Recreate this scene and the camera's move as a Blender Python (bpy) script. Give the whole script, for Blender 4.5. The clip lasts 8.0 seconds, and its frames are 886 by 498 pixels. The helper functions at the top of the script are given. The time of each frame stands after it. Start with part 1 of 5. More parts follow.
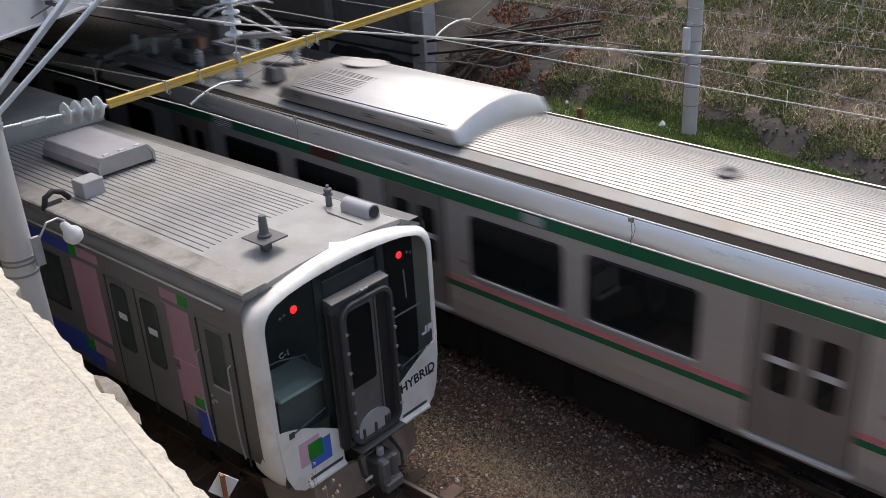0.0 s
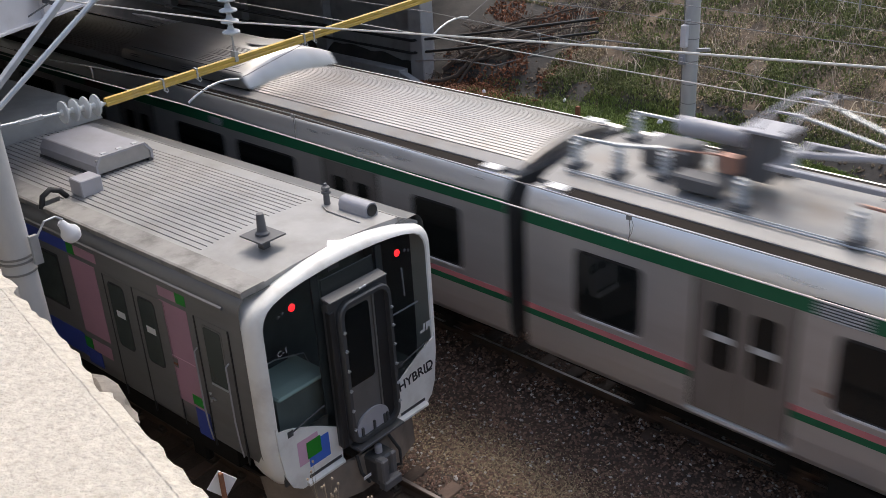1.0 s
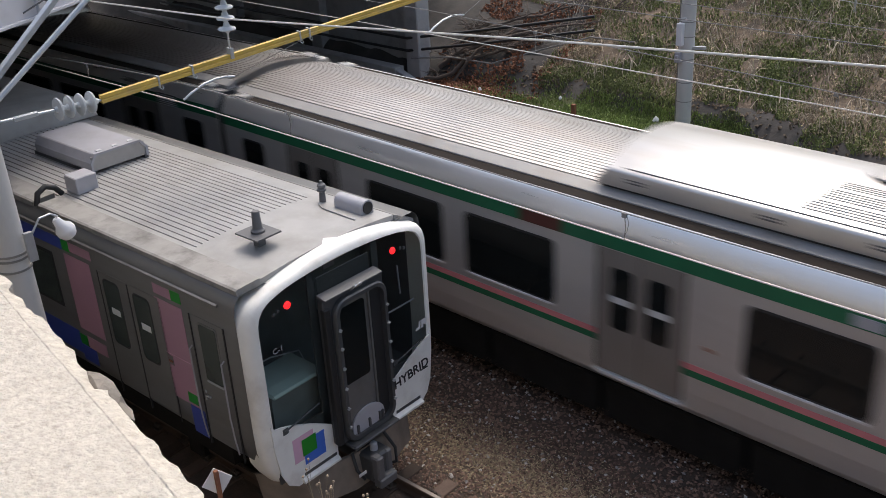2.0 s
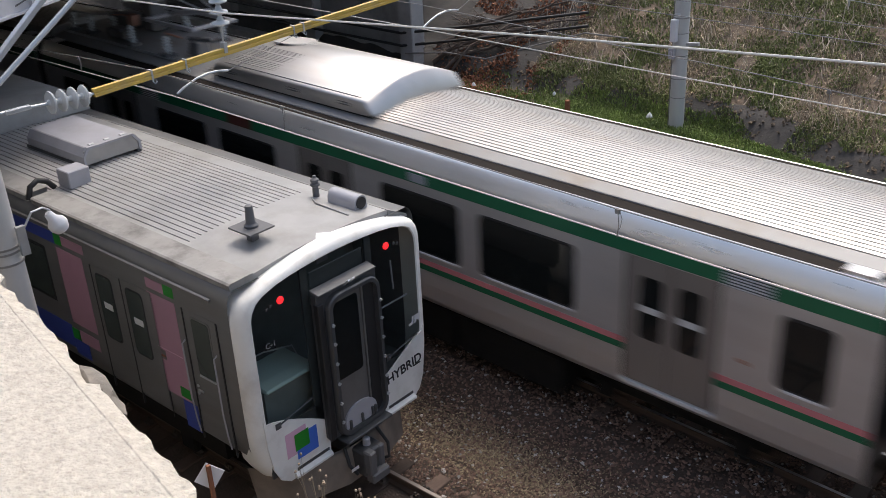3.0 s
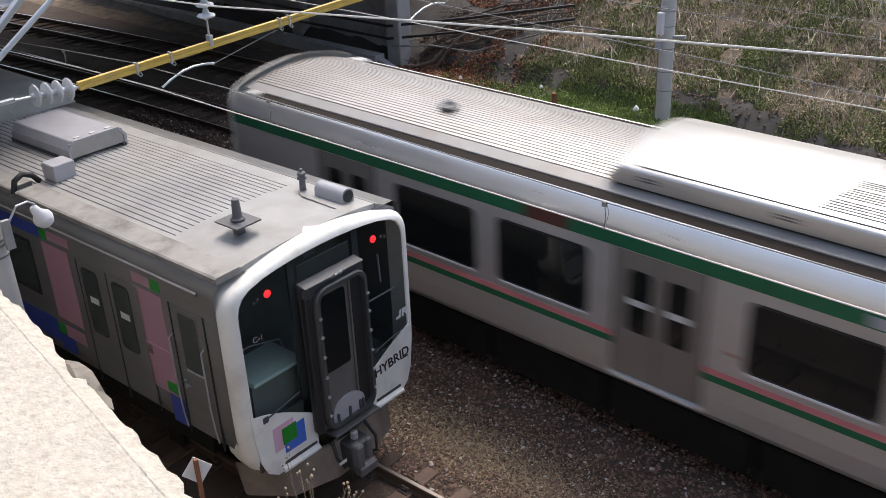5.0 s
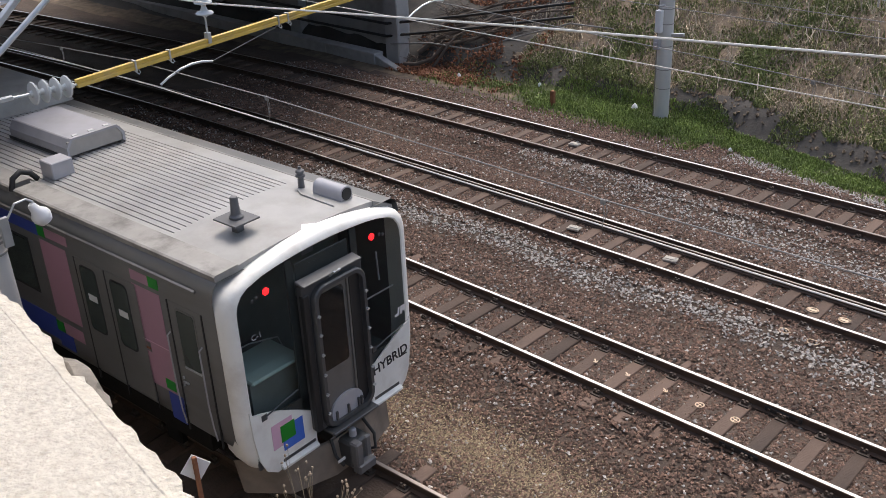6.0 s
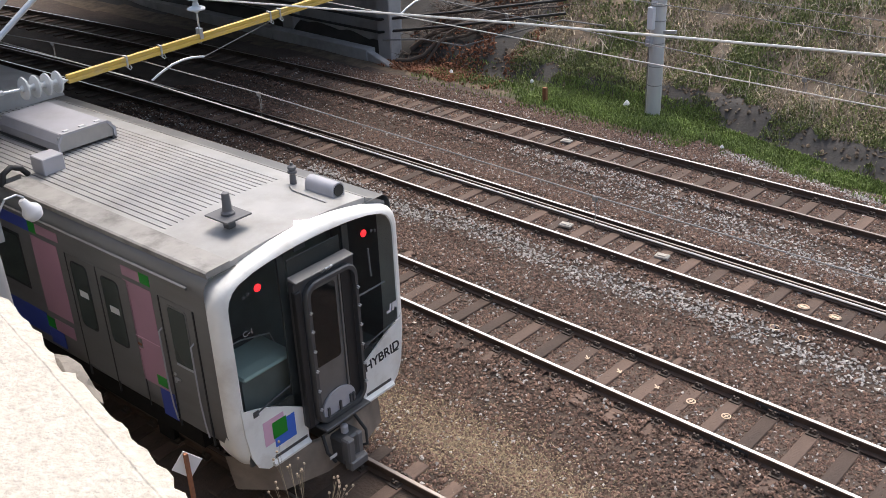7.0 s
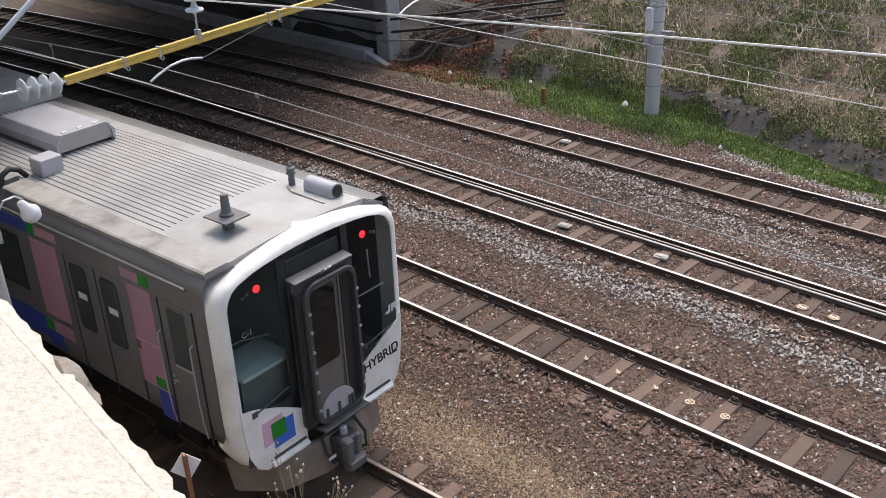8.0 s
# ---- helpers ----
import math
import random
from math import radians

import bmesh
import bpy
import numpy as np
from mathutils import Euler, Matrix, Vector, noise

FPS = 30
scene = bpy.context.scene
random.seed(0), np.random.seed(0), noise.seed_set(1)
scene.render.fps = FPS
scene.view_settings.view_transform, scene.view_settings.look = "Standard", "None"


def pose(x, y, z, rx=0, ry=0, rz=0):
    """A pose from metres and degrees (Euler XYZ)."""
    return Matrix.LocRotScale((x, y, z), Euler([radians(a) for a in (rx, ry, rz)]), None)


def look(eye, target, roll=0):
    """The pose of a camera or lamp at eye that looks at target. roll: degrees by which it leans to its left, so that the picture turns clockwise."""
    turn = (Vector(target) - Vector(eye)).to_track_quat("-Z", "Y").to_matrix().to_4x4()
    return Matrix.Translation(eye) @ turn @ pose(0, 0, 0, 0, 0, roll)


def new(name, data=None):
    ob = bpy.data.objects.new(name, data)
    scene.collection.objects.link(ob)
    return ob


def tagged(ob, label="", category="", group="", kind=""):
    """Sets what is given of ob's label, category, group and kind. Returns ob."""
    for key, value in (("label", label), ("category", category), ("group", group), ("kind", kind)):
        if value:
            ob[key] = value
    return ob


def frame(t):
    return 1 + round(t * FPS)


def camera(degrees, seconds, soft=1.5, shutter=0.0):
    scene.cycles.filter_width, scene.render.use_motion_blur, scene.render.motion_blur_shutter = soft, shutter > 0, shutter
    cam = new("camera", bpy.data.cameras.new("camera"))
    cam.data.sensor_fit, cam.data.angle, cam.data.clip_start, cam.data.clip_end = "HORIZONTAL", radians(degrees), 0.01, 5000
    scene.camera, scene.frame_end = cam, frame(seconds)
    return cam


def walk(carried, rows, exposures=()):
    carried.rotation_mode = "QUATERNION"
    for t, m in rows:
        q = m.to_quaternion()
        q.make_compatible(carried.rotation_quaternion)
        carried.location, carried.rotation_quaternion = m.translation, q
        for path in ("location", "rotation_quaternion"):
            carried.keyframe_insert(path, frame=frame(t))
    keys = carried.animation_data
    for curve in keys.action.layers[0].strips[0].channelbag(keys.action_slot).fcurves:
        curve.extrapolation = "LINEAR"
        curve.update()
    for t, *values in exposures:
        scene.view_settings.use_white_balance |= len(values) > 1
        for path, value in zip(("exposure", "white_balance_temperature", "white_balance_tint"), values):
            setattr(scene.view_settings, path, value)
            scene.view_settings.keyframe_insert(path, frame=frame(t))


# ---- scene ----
EYE = Vector((8.166, -6.369, 8.430))
cam = camera(48.06, 8.0, soft=0.85, shutter=0.5)
AIM = [
    (0.0, 1.6764, -0.0735, 4.1579, -3.436),
    (0.5, 1.6756, -0.0798, 4.1499, -3.450),
    (1.0, 1.6957, -0.0670, 4.1382, -3.480),
    (1.5, 1.7110, -0.0575, 4.1292, -3.439),
    (3.0, 1.7943, -0.0138, 4.0696, -2.900),
    (3.5, 1.8301, 0.0073, 4.0483, -2.897),
    (4.0, 1.8664, 0.0296, 4.0286, -2.844),
    (4.5, 1.8947, 0.0458, 4.0118, -2.746),
    (6.0, 1.9235, 0.0529, 3.9815, -2.637),
    (6.5, 1.9586, 0.0708, 3.9583, -2.552),
    (7.0, 1.9918, 0.0948, 3.9469, -2.343),
    (7.5, 1.9941, 0.1008, 3.9525, -2.312),
    (8.0, 1.9985, 0.1061, 3.9540, -2.406),
]
walk(cam, [(t, look(EYE, (x, y, z), roll)) for t, x, y, z, roll in AIM],
     exposures=[(t, e, 6500, 10) for t, e in ((0.0, 0.34), (3.5, 0.36), (4.5, 0.58), (5.2, 0.52), (5.8, 0.42), (6.5, 0.56), (7.0, 0.69), (8.0, 0.69))])

# ---- sky and sun ----
SUN_AZ, SUN_EL = radians(-30), radians(62)   # towards the far side, up the line
world = bpy.data.worlds.new("sky")
scene.world = world
world.use_nodes = True
wn = world.node_tree
bg = wn.nodes["Background"]
sky = wn.nodes.new("ShaderNodeTexSky")
sky.sky_type = "NISHITA"
sky.sun_disc = False
sky.sun_elevation, sky.sun_rotation = SUN_EL, SUN_AZ
sky.air_density, sky.dust_density, sky.ozone_density = 1.2, 5.0, 0.6
wn.links.new(sky.outputs[0], bg.inputs[0])
bg.inputs[1].default_value = 0.15
sun = new("sun", bpy.data.lights.new("sun", "SUN"))
sun.data.energy, sun.data.angle, sun.data.color = 1.35, radians(26), (1.0, 0.97, 0.93)
sun.matrix_world = look((0, 0, 0), (-math.sin(SUN_AZ) * math.cos(SUN_EL), -math.cos(SUN_AZ) * math.cos(SUN_EL), -math.sin(SUN_EL)))

# ---- materials ----
def mat(name, color, rough=0.6, metal=0.0, var=0.15, scale=4.0, stretch=(1, 1, 1), bump=0.0, bump_scale=60.0,
        stain=None, stain_amount=0.0, stain_scale=1.2, island=0.0, rand=0.0, emit=None, spec=0.5):
    m = bpy.data.materials.new(name)
    m.use_nodes = True
    nt = m.node_tree
    N, K = nt.nodes.new, nt.links.new
    bsdf = nt.nodes["Principled BSDF"]
    bsdf.inputs["Roughness"].default_value = rough
    bsdf.inputs["Metallic"].default_value = metal
    bsdf.inputs["Specular IOR Level"].default_value = spec
    tc = N("ShaderNodeTexCoord")
    mp = N("ShaderNodeMapping")
    mp.inputs["Scale"].default_value = stretch
    K(tc.outputs["Object"], mp.inputs[0])
    n1 = N("ShaderNodeTexNoise")
    n1.inputs["Scale"].default_value, n1.inputs["Detail"].default_value = scale, 6
    K(mp.outputs[0], n1.inputs["Vector"])
    ramp = N("ShaderNodeMapRange")
    ramp.inputs["From Min"].default_value, ramp.inputs["From Max"].default_value = 0.25, 0.75
    ramp.inputs["To Min"].default_value, ramp.inputs["To Max"].default_value = 1 - var, 1 + var
    K(n1.outputs["Fac"], ramp.inputs["Value"])
    hsv = N("ShaderNodeHueSaturation")
    hsv.inputs["Color"].default_value = (*color, 1)
    value = ramp.outputs[0]
    if island or rand:
        src = N("ShaderNodeNewGeometry").outputs["Random Per Island"] if island else N("ShaderNodeObjectInfo").outputs["Random"]
        r2 = N("ShaderNodeMapRange")
        amount = island or rand
        r2.inputs["To Min"].default_value, r2.inputs["To Max"].default_value = 1 - amount, 1 + amount
        K(src, r2.inputs["Value"])
        mul = N("ShaderNodeMath")
        mul.operation = "MULTIPLY"
        K(value, mul.inputs[0])
        K(r2.outputs[0], mul.inputs[1])
        value = mul.outputs[0]
    K(value, hsv.inputs["Value"])
    col = hsv.outputs["Color"]
    if stain:
        n2 = N("ShaderNodeTexNoise")
        n2.inputs["Scale"].default_value, n2.inputs["Detail"].default_value, n2.inputs["Roughness"].default_value = stain_scale, 8, 0.65
        K(mp.outputs[0], n2.inputs["Vector"])
        r3 = N("ShaderNodeMapRange")
        r3.inputs["From Min"].default_value, r3.inputs["From Max"].default_value = 0.48, 0.68
        r3.inputs["To Max"].default_value = stain_amount
        K(n2.outputs["Fac"], r3.inputs["Value"])
        mix = N("ShaderNodeMix")
        mix.data_type = "RGBA"
        K(r3.outputs[0], mix.inputs["Factor"])
        K(col, mix.inputs["A"])
        mix.inputs["B"].default_value = (*stain, 1)
        col = mix.outputs["Result"]
    K(col, bsdf.inputs["Base Color"])
    rr = N("ShaderNodeMapRange")
    rr.inputs["To Min"].default_value, rr.inputs["To Max"].default_value = max(0.02, rough - 0.08), min(1, rough + 0.08)
    K(n1.outputs["Fac"], rr.inputs["Value"])
    K(rr.outputs[0], bsdf.inputs["Roughness"])
    if bump:
        n3 = N("ShaderNodeTexNoise")
        n3.inputs["Scale"].default_value, n3.inputs["Detail"].default_value = bump_scale, 5
        K(mp.outputs[0], n3.inputs["Vector"])
        b = N("ShaderNodeBump")
        b.inputs["Strength"].default_value, b.inputs["Distance"].default_value = min(1, bump), 0.02
        K(n3.outputs["Fac"], b.inputs["Height"])
        K(b.outputs[0], bsdf.inputs["Normal"])
    if emit:
        bsdf.inputs["Emission Color"].default_value = (*emit[0], 1)
        bsdf.inputs["Emission Strength"].default_value = emit[1]
    return m


def glass_mat(name, tint, clear, dark=(0.012, 0.014, 0.014)):
    """A tinted pane: part of it lets light through, the rest is dark gloss."""
    m = bpy.data.materials.new(name)
    m.use_nodes = True
    nt = m.node_tree
    bsdf = nt.nodes["Principled BSDF"]
    bsdf.inputs["Base Color"].default_value = (*dark, 1)
    bsdf.inputs["Roughness"].default_value = 0.06
    tr = nt.nodes.new("ShaderNodeBsdfTransparent")
    tr.inputs[0].default_value = (*tint, 1)
    mix = nt.nodes.new("ShaderNodeMixShader")
    mix.inputs[0].default_value = clear
    nt.links.new(bsdf.outputs[0], mix.inputs[1])
    nt.links.new(tr.outputs[0], mix.inputs[2])
    nt.links.new(mix.outputs[0], nt.nodes["Material Output"].inputs[0])
    return m


STEEL = mat("brushed_stainless", (0.60, 0.585, 0.585), 0.34, 0.60, 0.04, 2.0, (0.3, 3, 2), 0.02, 90, (0.42, 0.38, 0.35), 0.25, 0.8)
DOOR_STEEL = mat("door_stainless", (0.29, 0.27, 0.258), 0.36, 0.5, 0.08, 2.5, (2, 3, 0.6), 0.03, 60, (0.2, 0.17, 0.15), 0.3, 0.9)
# Darker copy of STEEL: shade from the near wall is put into its colour.
STEEL_SHADED = mat("shaded_stainless", (0.195, 0.193, 0.19), 0.42, 0.45, 0.08, 2.5, (0.6, 3, 4), 0.04, 60, (0.16, 0.14, 0.13), 0.35, 0.9)
AC_METAL = mat("domed_unit_metal", (0.58, 0.565, 0.55), 0.38, 0.85, 0.06, 2.0, (0.5, 3, 3), 0.03, 40, (0.46, 0.40, 0.34), 0.35, 0.8)
# Near-white copy of STEEL: the sky's sheen is put into its colour.
STEEL_SHEEN = mat("sky_sheen_steel", (0.88, 0.87, 0.86), 0.30, 0.72, 0.05, 2.0, (0.5, 3, 3), 0.02, 60)
ROOF_SILVER = mat("silver_roof_sheet", (0.47, 0.455, 0.445), 0.38, 0.85, 0.08, 3.0, (0.5, 3, 1), 0.03, 50, (0.38, 0.32, 0.26), 0.35, 0.7)
ROOF_GREY = mat("grey_roof_paint", (0.365, 0.36, 0.352), 0.42, 0.15, 0.10, 3.0, (1, 1, 1), 0.05, 70, (0.23, 0.215, 0.19), 0.45, 1.6)
ROOF_DIRT = mat("grimy_roof_strip", (0.29, 0.28, 0.265), 0.6, 0.1, 0.15, 5.0, (1, 1, 1), 0.08, 80, (0.09, 0.085, 0.08), 0.7, 2.2)
ROOF_FLAT = mat("grey_roof_deck", (0.29, 0.285, 0.28), 0.5, 0.1, 0.10, 3.0, (1, 1, 1), 0.06, 60, (0.22, 0.17, 0.12), 0.6, 0.8)
CHANNEL = mat("dark_roof_channel", (0.026, 0.021, 0.018), 0.8, 0.0, 0.2, 4.0, (0.5, 3, 1), 0.05, 60, spec=0.12)
WHITE = mat("white_front_paint", (0.83, 0.82, 0.785), 0.42, 0.0, 0.06, 3.0, (1, 1, 1), 0.02, 40, (0.50, 0.45, 0.39), 0.45, 1.8)
GREEN = mat("green_stripe", (0.012, 0.13, 0.06), 0.35, 0.0, 0.10, 3.0)
GREEN_LOGO = mat("green_square", (0.01, 0.24, 0.02), 0.4, 0.0, 0.05, 3.0)
PINK = mat("pink_stripe", (0.58, 0.20, 0.22), 0.4, 0.0, 0.08, 3.0)
PINK_PANEL = mat("pink_panel_film", (0.40, 0.22, 0.29), 0.42, 0.05, 0.05, 3.0, stain=(0.30, 0.19, 0.22), stain_amount=0.3)
PINK_PALE = mat("pale_pink_square", (0.68, 0.42, 0.55), 0.4, 0.0, 0.04, 3.0)
BLUE = mat("blue_film", (0.035, 0.06, 0.30), 0.4, 0.0, 0.06, 3.0)
BLUE_LOGO = mat("blue_square", (0.05, 0.15, 0.60), 0.4, 0.0, 0.05, 3.0)
BLACK = mat("black_rubber", (0.018, 0.018, 0.019), 0.55, 0.0, 0.2, 6.0)
DARK = mat("dark_underframe", (0.016, 0.015, 0.014), 0.85, 0.0, 0.25, 5.0, bump=0.1, spec=0.1)
DARK_TRIM = mat("dark_grey_trim", (0.075, 0.077, 0.08), 0.38, 0.2, 0.15, 6.0)
GREY_DOOR = mat("grey_gangway_door", (0.17, 0.165, 0.16), 0.45, 0.3, 0.1, 4.0, stain=(0.10, 0.09, 0.08), stain_amount=0.4)
PANE = glass_mat("saloon_glass", (0.30, 0.33, 0.32), 0.10)
CAB_GLASS = glass_mat("cab_glass", (0.85, 0.90, 0.88), 0.80)
SIDE_PANE = glass_mat("greenish_side_glass", (0.5, 0.55, 0.52), 0.10, (0.055, 0.068, 0.062))
LOUVRE = mat("louvre_shadow_grey", (0.42, 0.41, 0.40), 0.5, 0.6, 0.1, 6.0)
MOSS = mat("mossy_earth", (0.085, 0.095, 0.035), 0.95, 0.0, 0.4, 2.5, (1, 1, 1), 1.0, 18, (0.05, 0.042, 0.03), 0.7, 1.8)
STALK = mat("pale_dry_stalk", (0.50, 0.43, 0.33), 0.85, 0.0, 0.25, 4.0, island=0.4)
CONSOLE = mat("pale_green_console", (0.50, 0.63, 0.59), 0.5, 0.0, 0.06, 4.0)
CAB_WALL = mat("dark_cab_lining", (0.21, 0.23, 0.222), 0.7, 0.0, 0.2, 3.0)
RED_LAMP = mat("red_tail_lamp", (0.5, 0.01, 0.01), 0.3, 0.0, 0.02, 3.0, emit=((1.0, 0.015, 0.02), 1.7))
STICKER = mat("white_sticker", (0.62, 0.62, 0.62), 0.5, 0.0, 0.04, 4.0)
GREY_BOX = mat("grey_equipment_paint", (0.41, 0.41, 0.445), 0.45, 0.1, 0.08, 3.0, bump=0.03, stain=(0.25, 0.23, 0.21), stain_amount=0.3)
GREY_DARKBOX = mat("dark_grey_equipment", (0.13, 0.13, 0.135), 0.5, 0.1, 0.12, 3.0)
PORCELAIN = mat("grey_white_porcelain", (0.55, 0.57, 0.58), 0.22, 0.0, 0.06, 5.0)
COPPER = mat("orange_busbar", (0.42, 0.23, 0.17), 0.5, 0.1, 0.15, 5.0)
RUST = mat("rusty_rail_side", (0.085, 0.056, 0.042), 0.8, 0.1, 0.3, 9.0, (0.3, 1, 1), 0.2, 120)
RAILTOP = mat("polished_rail_head", (0.66, 0.65, 0.64), 0.36, 0.9, 0.08, 6.0, (0.1, 4, 1))
RAILTOP_DULL = mat("worn_rail_head", (0.26, 0.23, 0.21), 0.42, 0.7, 0.2, 6.0, (0.1, 4, 1))
SLEEPER = mat("weathered_sleeper", (0.108, 0.072, 0.055), 0.85, 0.0, 0.28, 6.0, (1, 0.3, 1), 0.4, 50, (0.07, 0.05, 0.04), 0.5, 3.0, rand=0.5)
FASTENER = mat("rail_fastening", (0.085, 0.068, 0.058), 0.7, 0.4, 0.25, 9.0)
STONE = mat("ballast_stone", (0.170, 0.107, 0.080), 0.9, 0.0, 0.30, 14.0, bump=0.4, bump_scale=120, island=0.55)
STONE_PALE = mat("pale_ballast_stone", (0.41, 0.385, 0.36), 0.85, 0.0, 0.2, 14.0, bump=0.3, bump_scale=120, island=0.35)
CONCRETE = mat("weathered_concrete", (0.42, 0.41, 0.405), 0.8, 0.0, 0.12, 2.0, (1, 1, 1), 0.15, 40, (0.20, 0.19, 0.18), 0.5, 1.2)
POLE_CONC = mat("pale_pole_concrete", (0.58, 0.565, 0.545), 0.75, 0.0, 0.10, 3.0, (1, 1, 0.4), 0.08, 60, (0.27, 0.27, 0.28), 0.4, 1.5)
MORTAR = mat("cream_mortar", (0.56, 0.515, 0.44), 0.9, 0.0, 0.14, 22.0, (1, 1, 1), 1.0, 38, (0.36, 0.31, 0.25), 0.55, 26.0)
MORTAR_EDGE = mat("broken_mortar", (0.44, 0.41, 0.365), 0.9, 0.0, 0.25, 8.0, (1, 1, 1), 0.7, 40, (0.16, 0.15, 0.12), 0.6, 5.0)
BRIDGE_PAINT = mat("pale_girder_paint", (0.62, 0.62, 0.66), 0.5, 0.1, 0.07, 1.5, (1, 1, 1), 0.04, 30, (0.38, 0.37, 0.37), 0.35, 0.9)
GALV = mat("galvanised_steel", (0.52, 0.54, 0.56), 0.4, 0.6, 0.10, 6.0, (1, 1, 1), 0.05, 60)
WIRE = mat("bright_wire", (0.70, 0.66, 0.60), 0.4, 0.3, 0.05, 6.0)
WIRE_DULL = mat("dull_wire", (0.27, 0.26, 0.25), 0.5, 0.4, 0.1, 6.0)
YELLOW = mat("yellow_insulated_rod", (0.62, 0.42, 0.085), 0.42, 0.0, 0.12, 5.0, (1, 1, 1), 0.05, 40, (0.45, 0.33, 0.17), 0.5, 4.0)
EARTH = mat("bank_earth", (0.155, 0.115, 0.08), 0.95, 0.0, 0.40, 3.5, (1, 1, 1), 1.0, 14, (0.045, 0.037, 0.03), 0.8, 1.6)
WETWALL = mat("damp_stone_wall", (0.066, 0.059, 0.053), 0.85, 0.0, 0.3, 2.0, (1, 1, 1), 0.5, 14, (0.035, 0.034, 0.034), 0.6, 1.5)
GRASS = mat("fresh_grass", (0.185, 0.245, 0.065), 0.75, 0.0, 0.35, 1.5, island=0.5)
STRAW = mat("dry_straw", (0.40, 0.325, 0.225), 0.85, 0.0, 0.3, 1.5, island=0.45)
OLIVE = mat("olive_weeds", (0.185, 0.21, 0.075), 0.8, 0.0, 0.3, 1.5, island=0.5)
LEAF_DEAD = mat("dead_leaf", (0.25, 0.11, 0.06), 0.85, 0.0, 0.3, 3.0, island=0.5)
TWIG = mat("grey_twig", (0.115, 0.09, 0.075), 0.9, 0.0, 0.2, 5.0)
SIGN_WHITE = mat("white_sign_plate", (0.75, 0.76, 0.78), 0.45, 0.0, 0.04, 4.0)
RUST_POST = mat("rusty_post", (0.26, 0.11, 0.06), 0.85, 0.1, 0.3, 8.0, bump=0.2)
LAMP_WHITE = mat("white_lamp_shell", (0.78, 0.77, 0.78), 0.35, 0.0, 0.03, 4.0)
YELLOW_MARK = mat("faded_chalk_paint", (0.72, 0.55, 0.40), 0.8, 0.0, 0.1, 9.0)
PLASTIC = mat("white_plastic_scrap", (0.80, 0.80, 0.82), 0.5, 0.0, 0.05, 4.0)


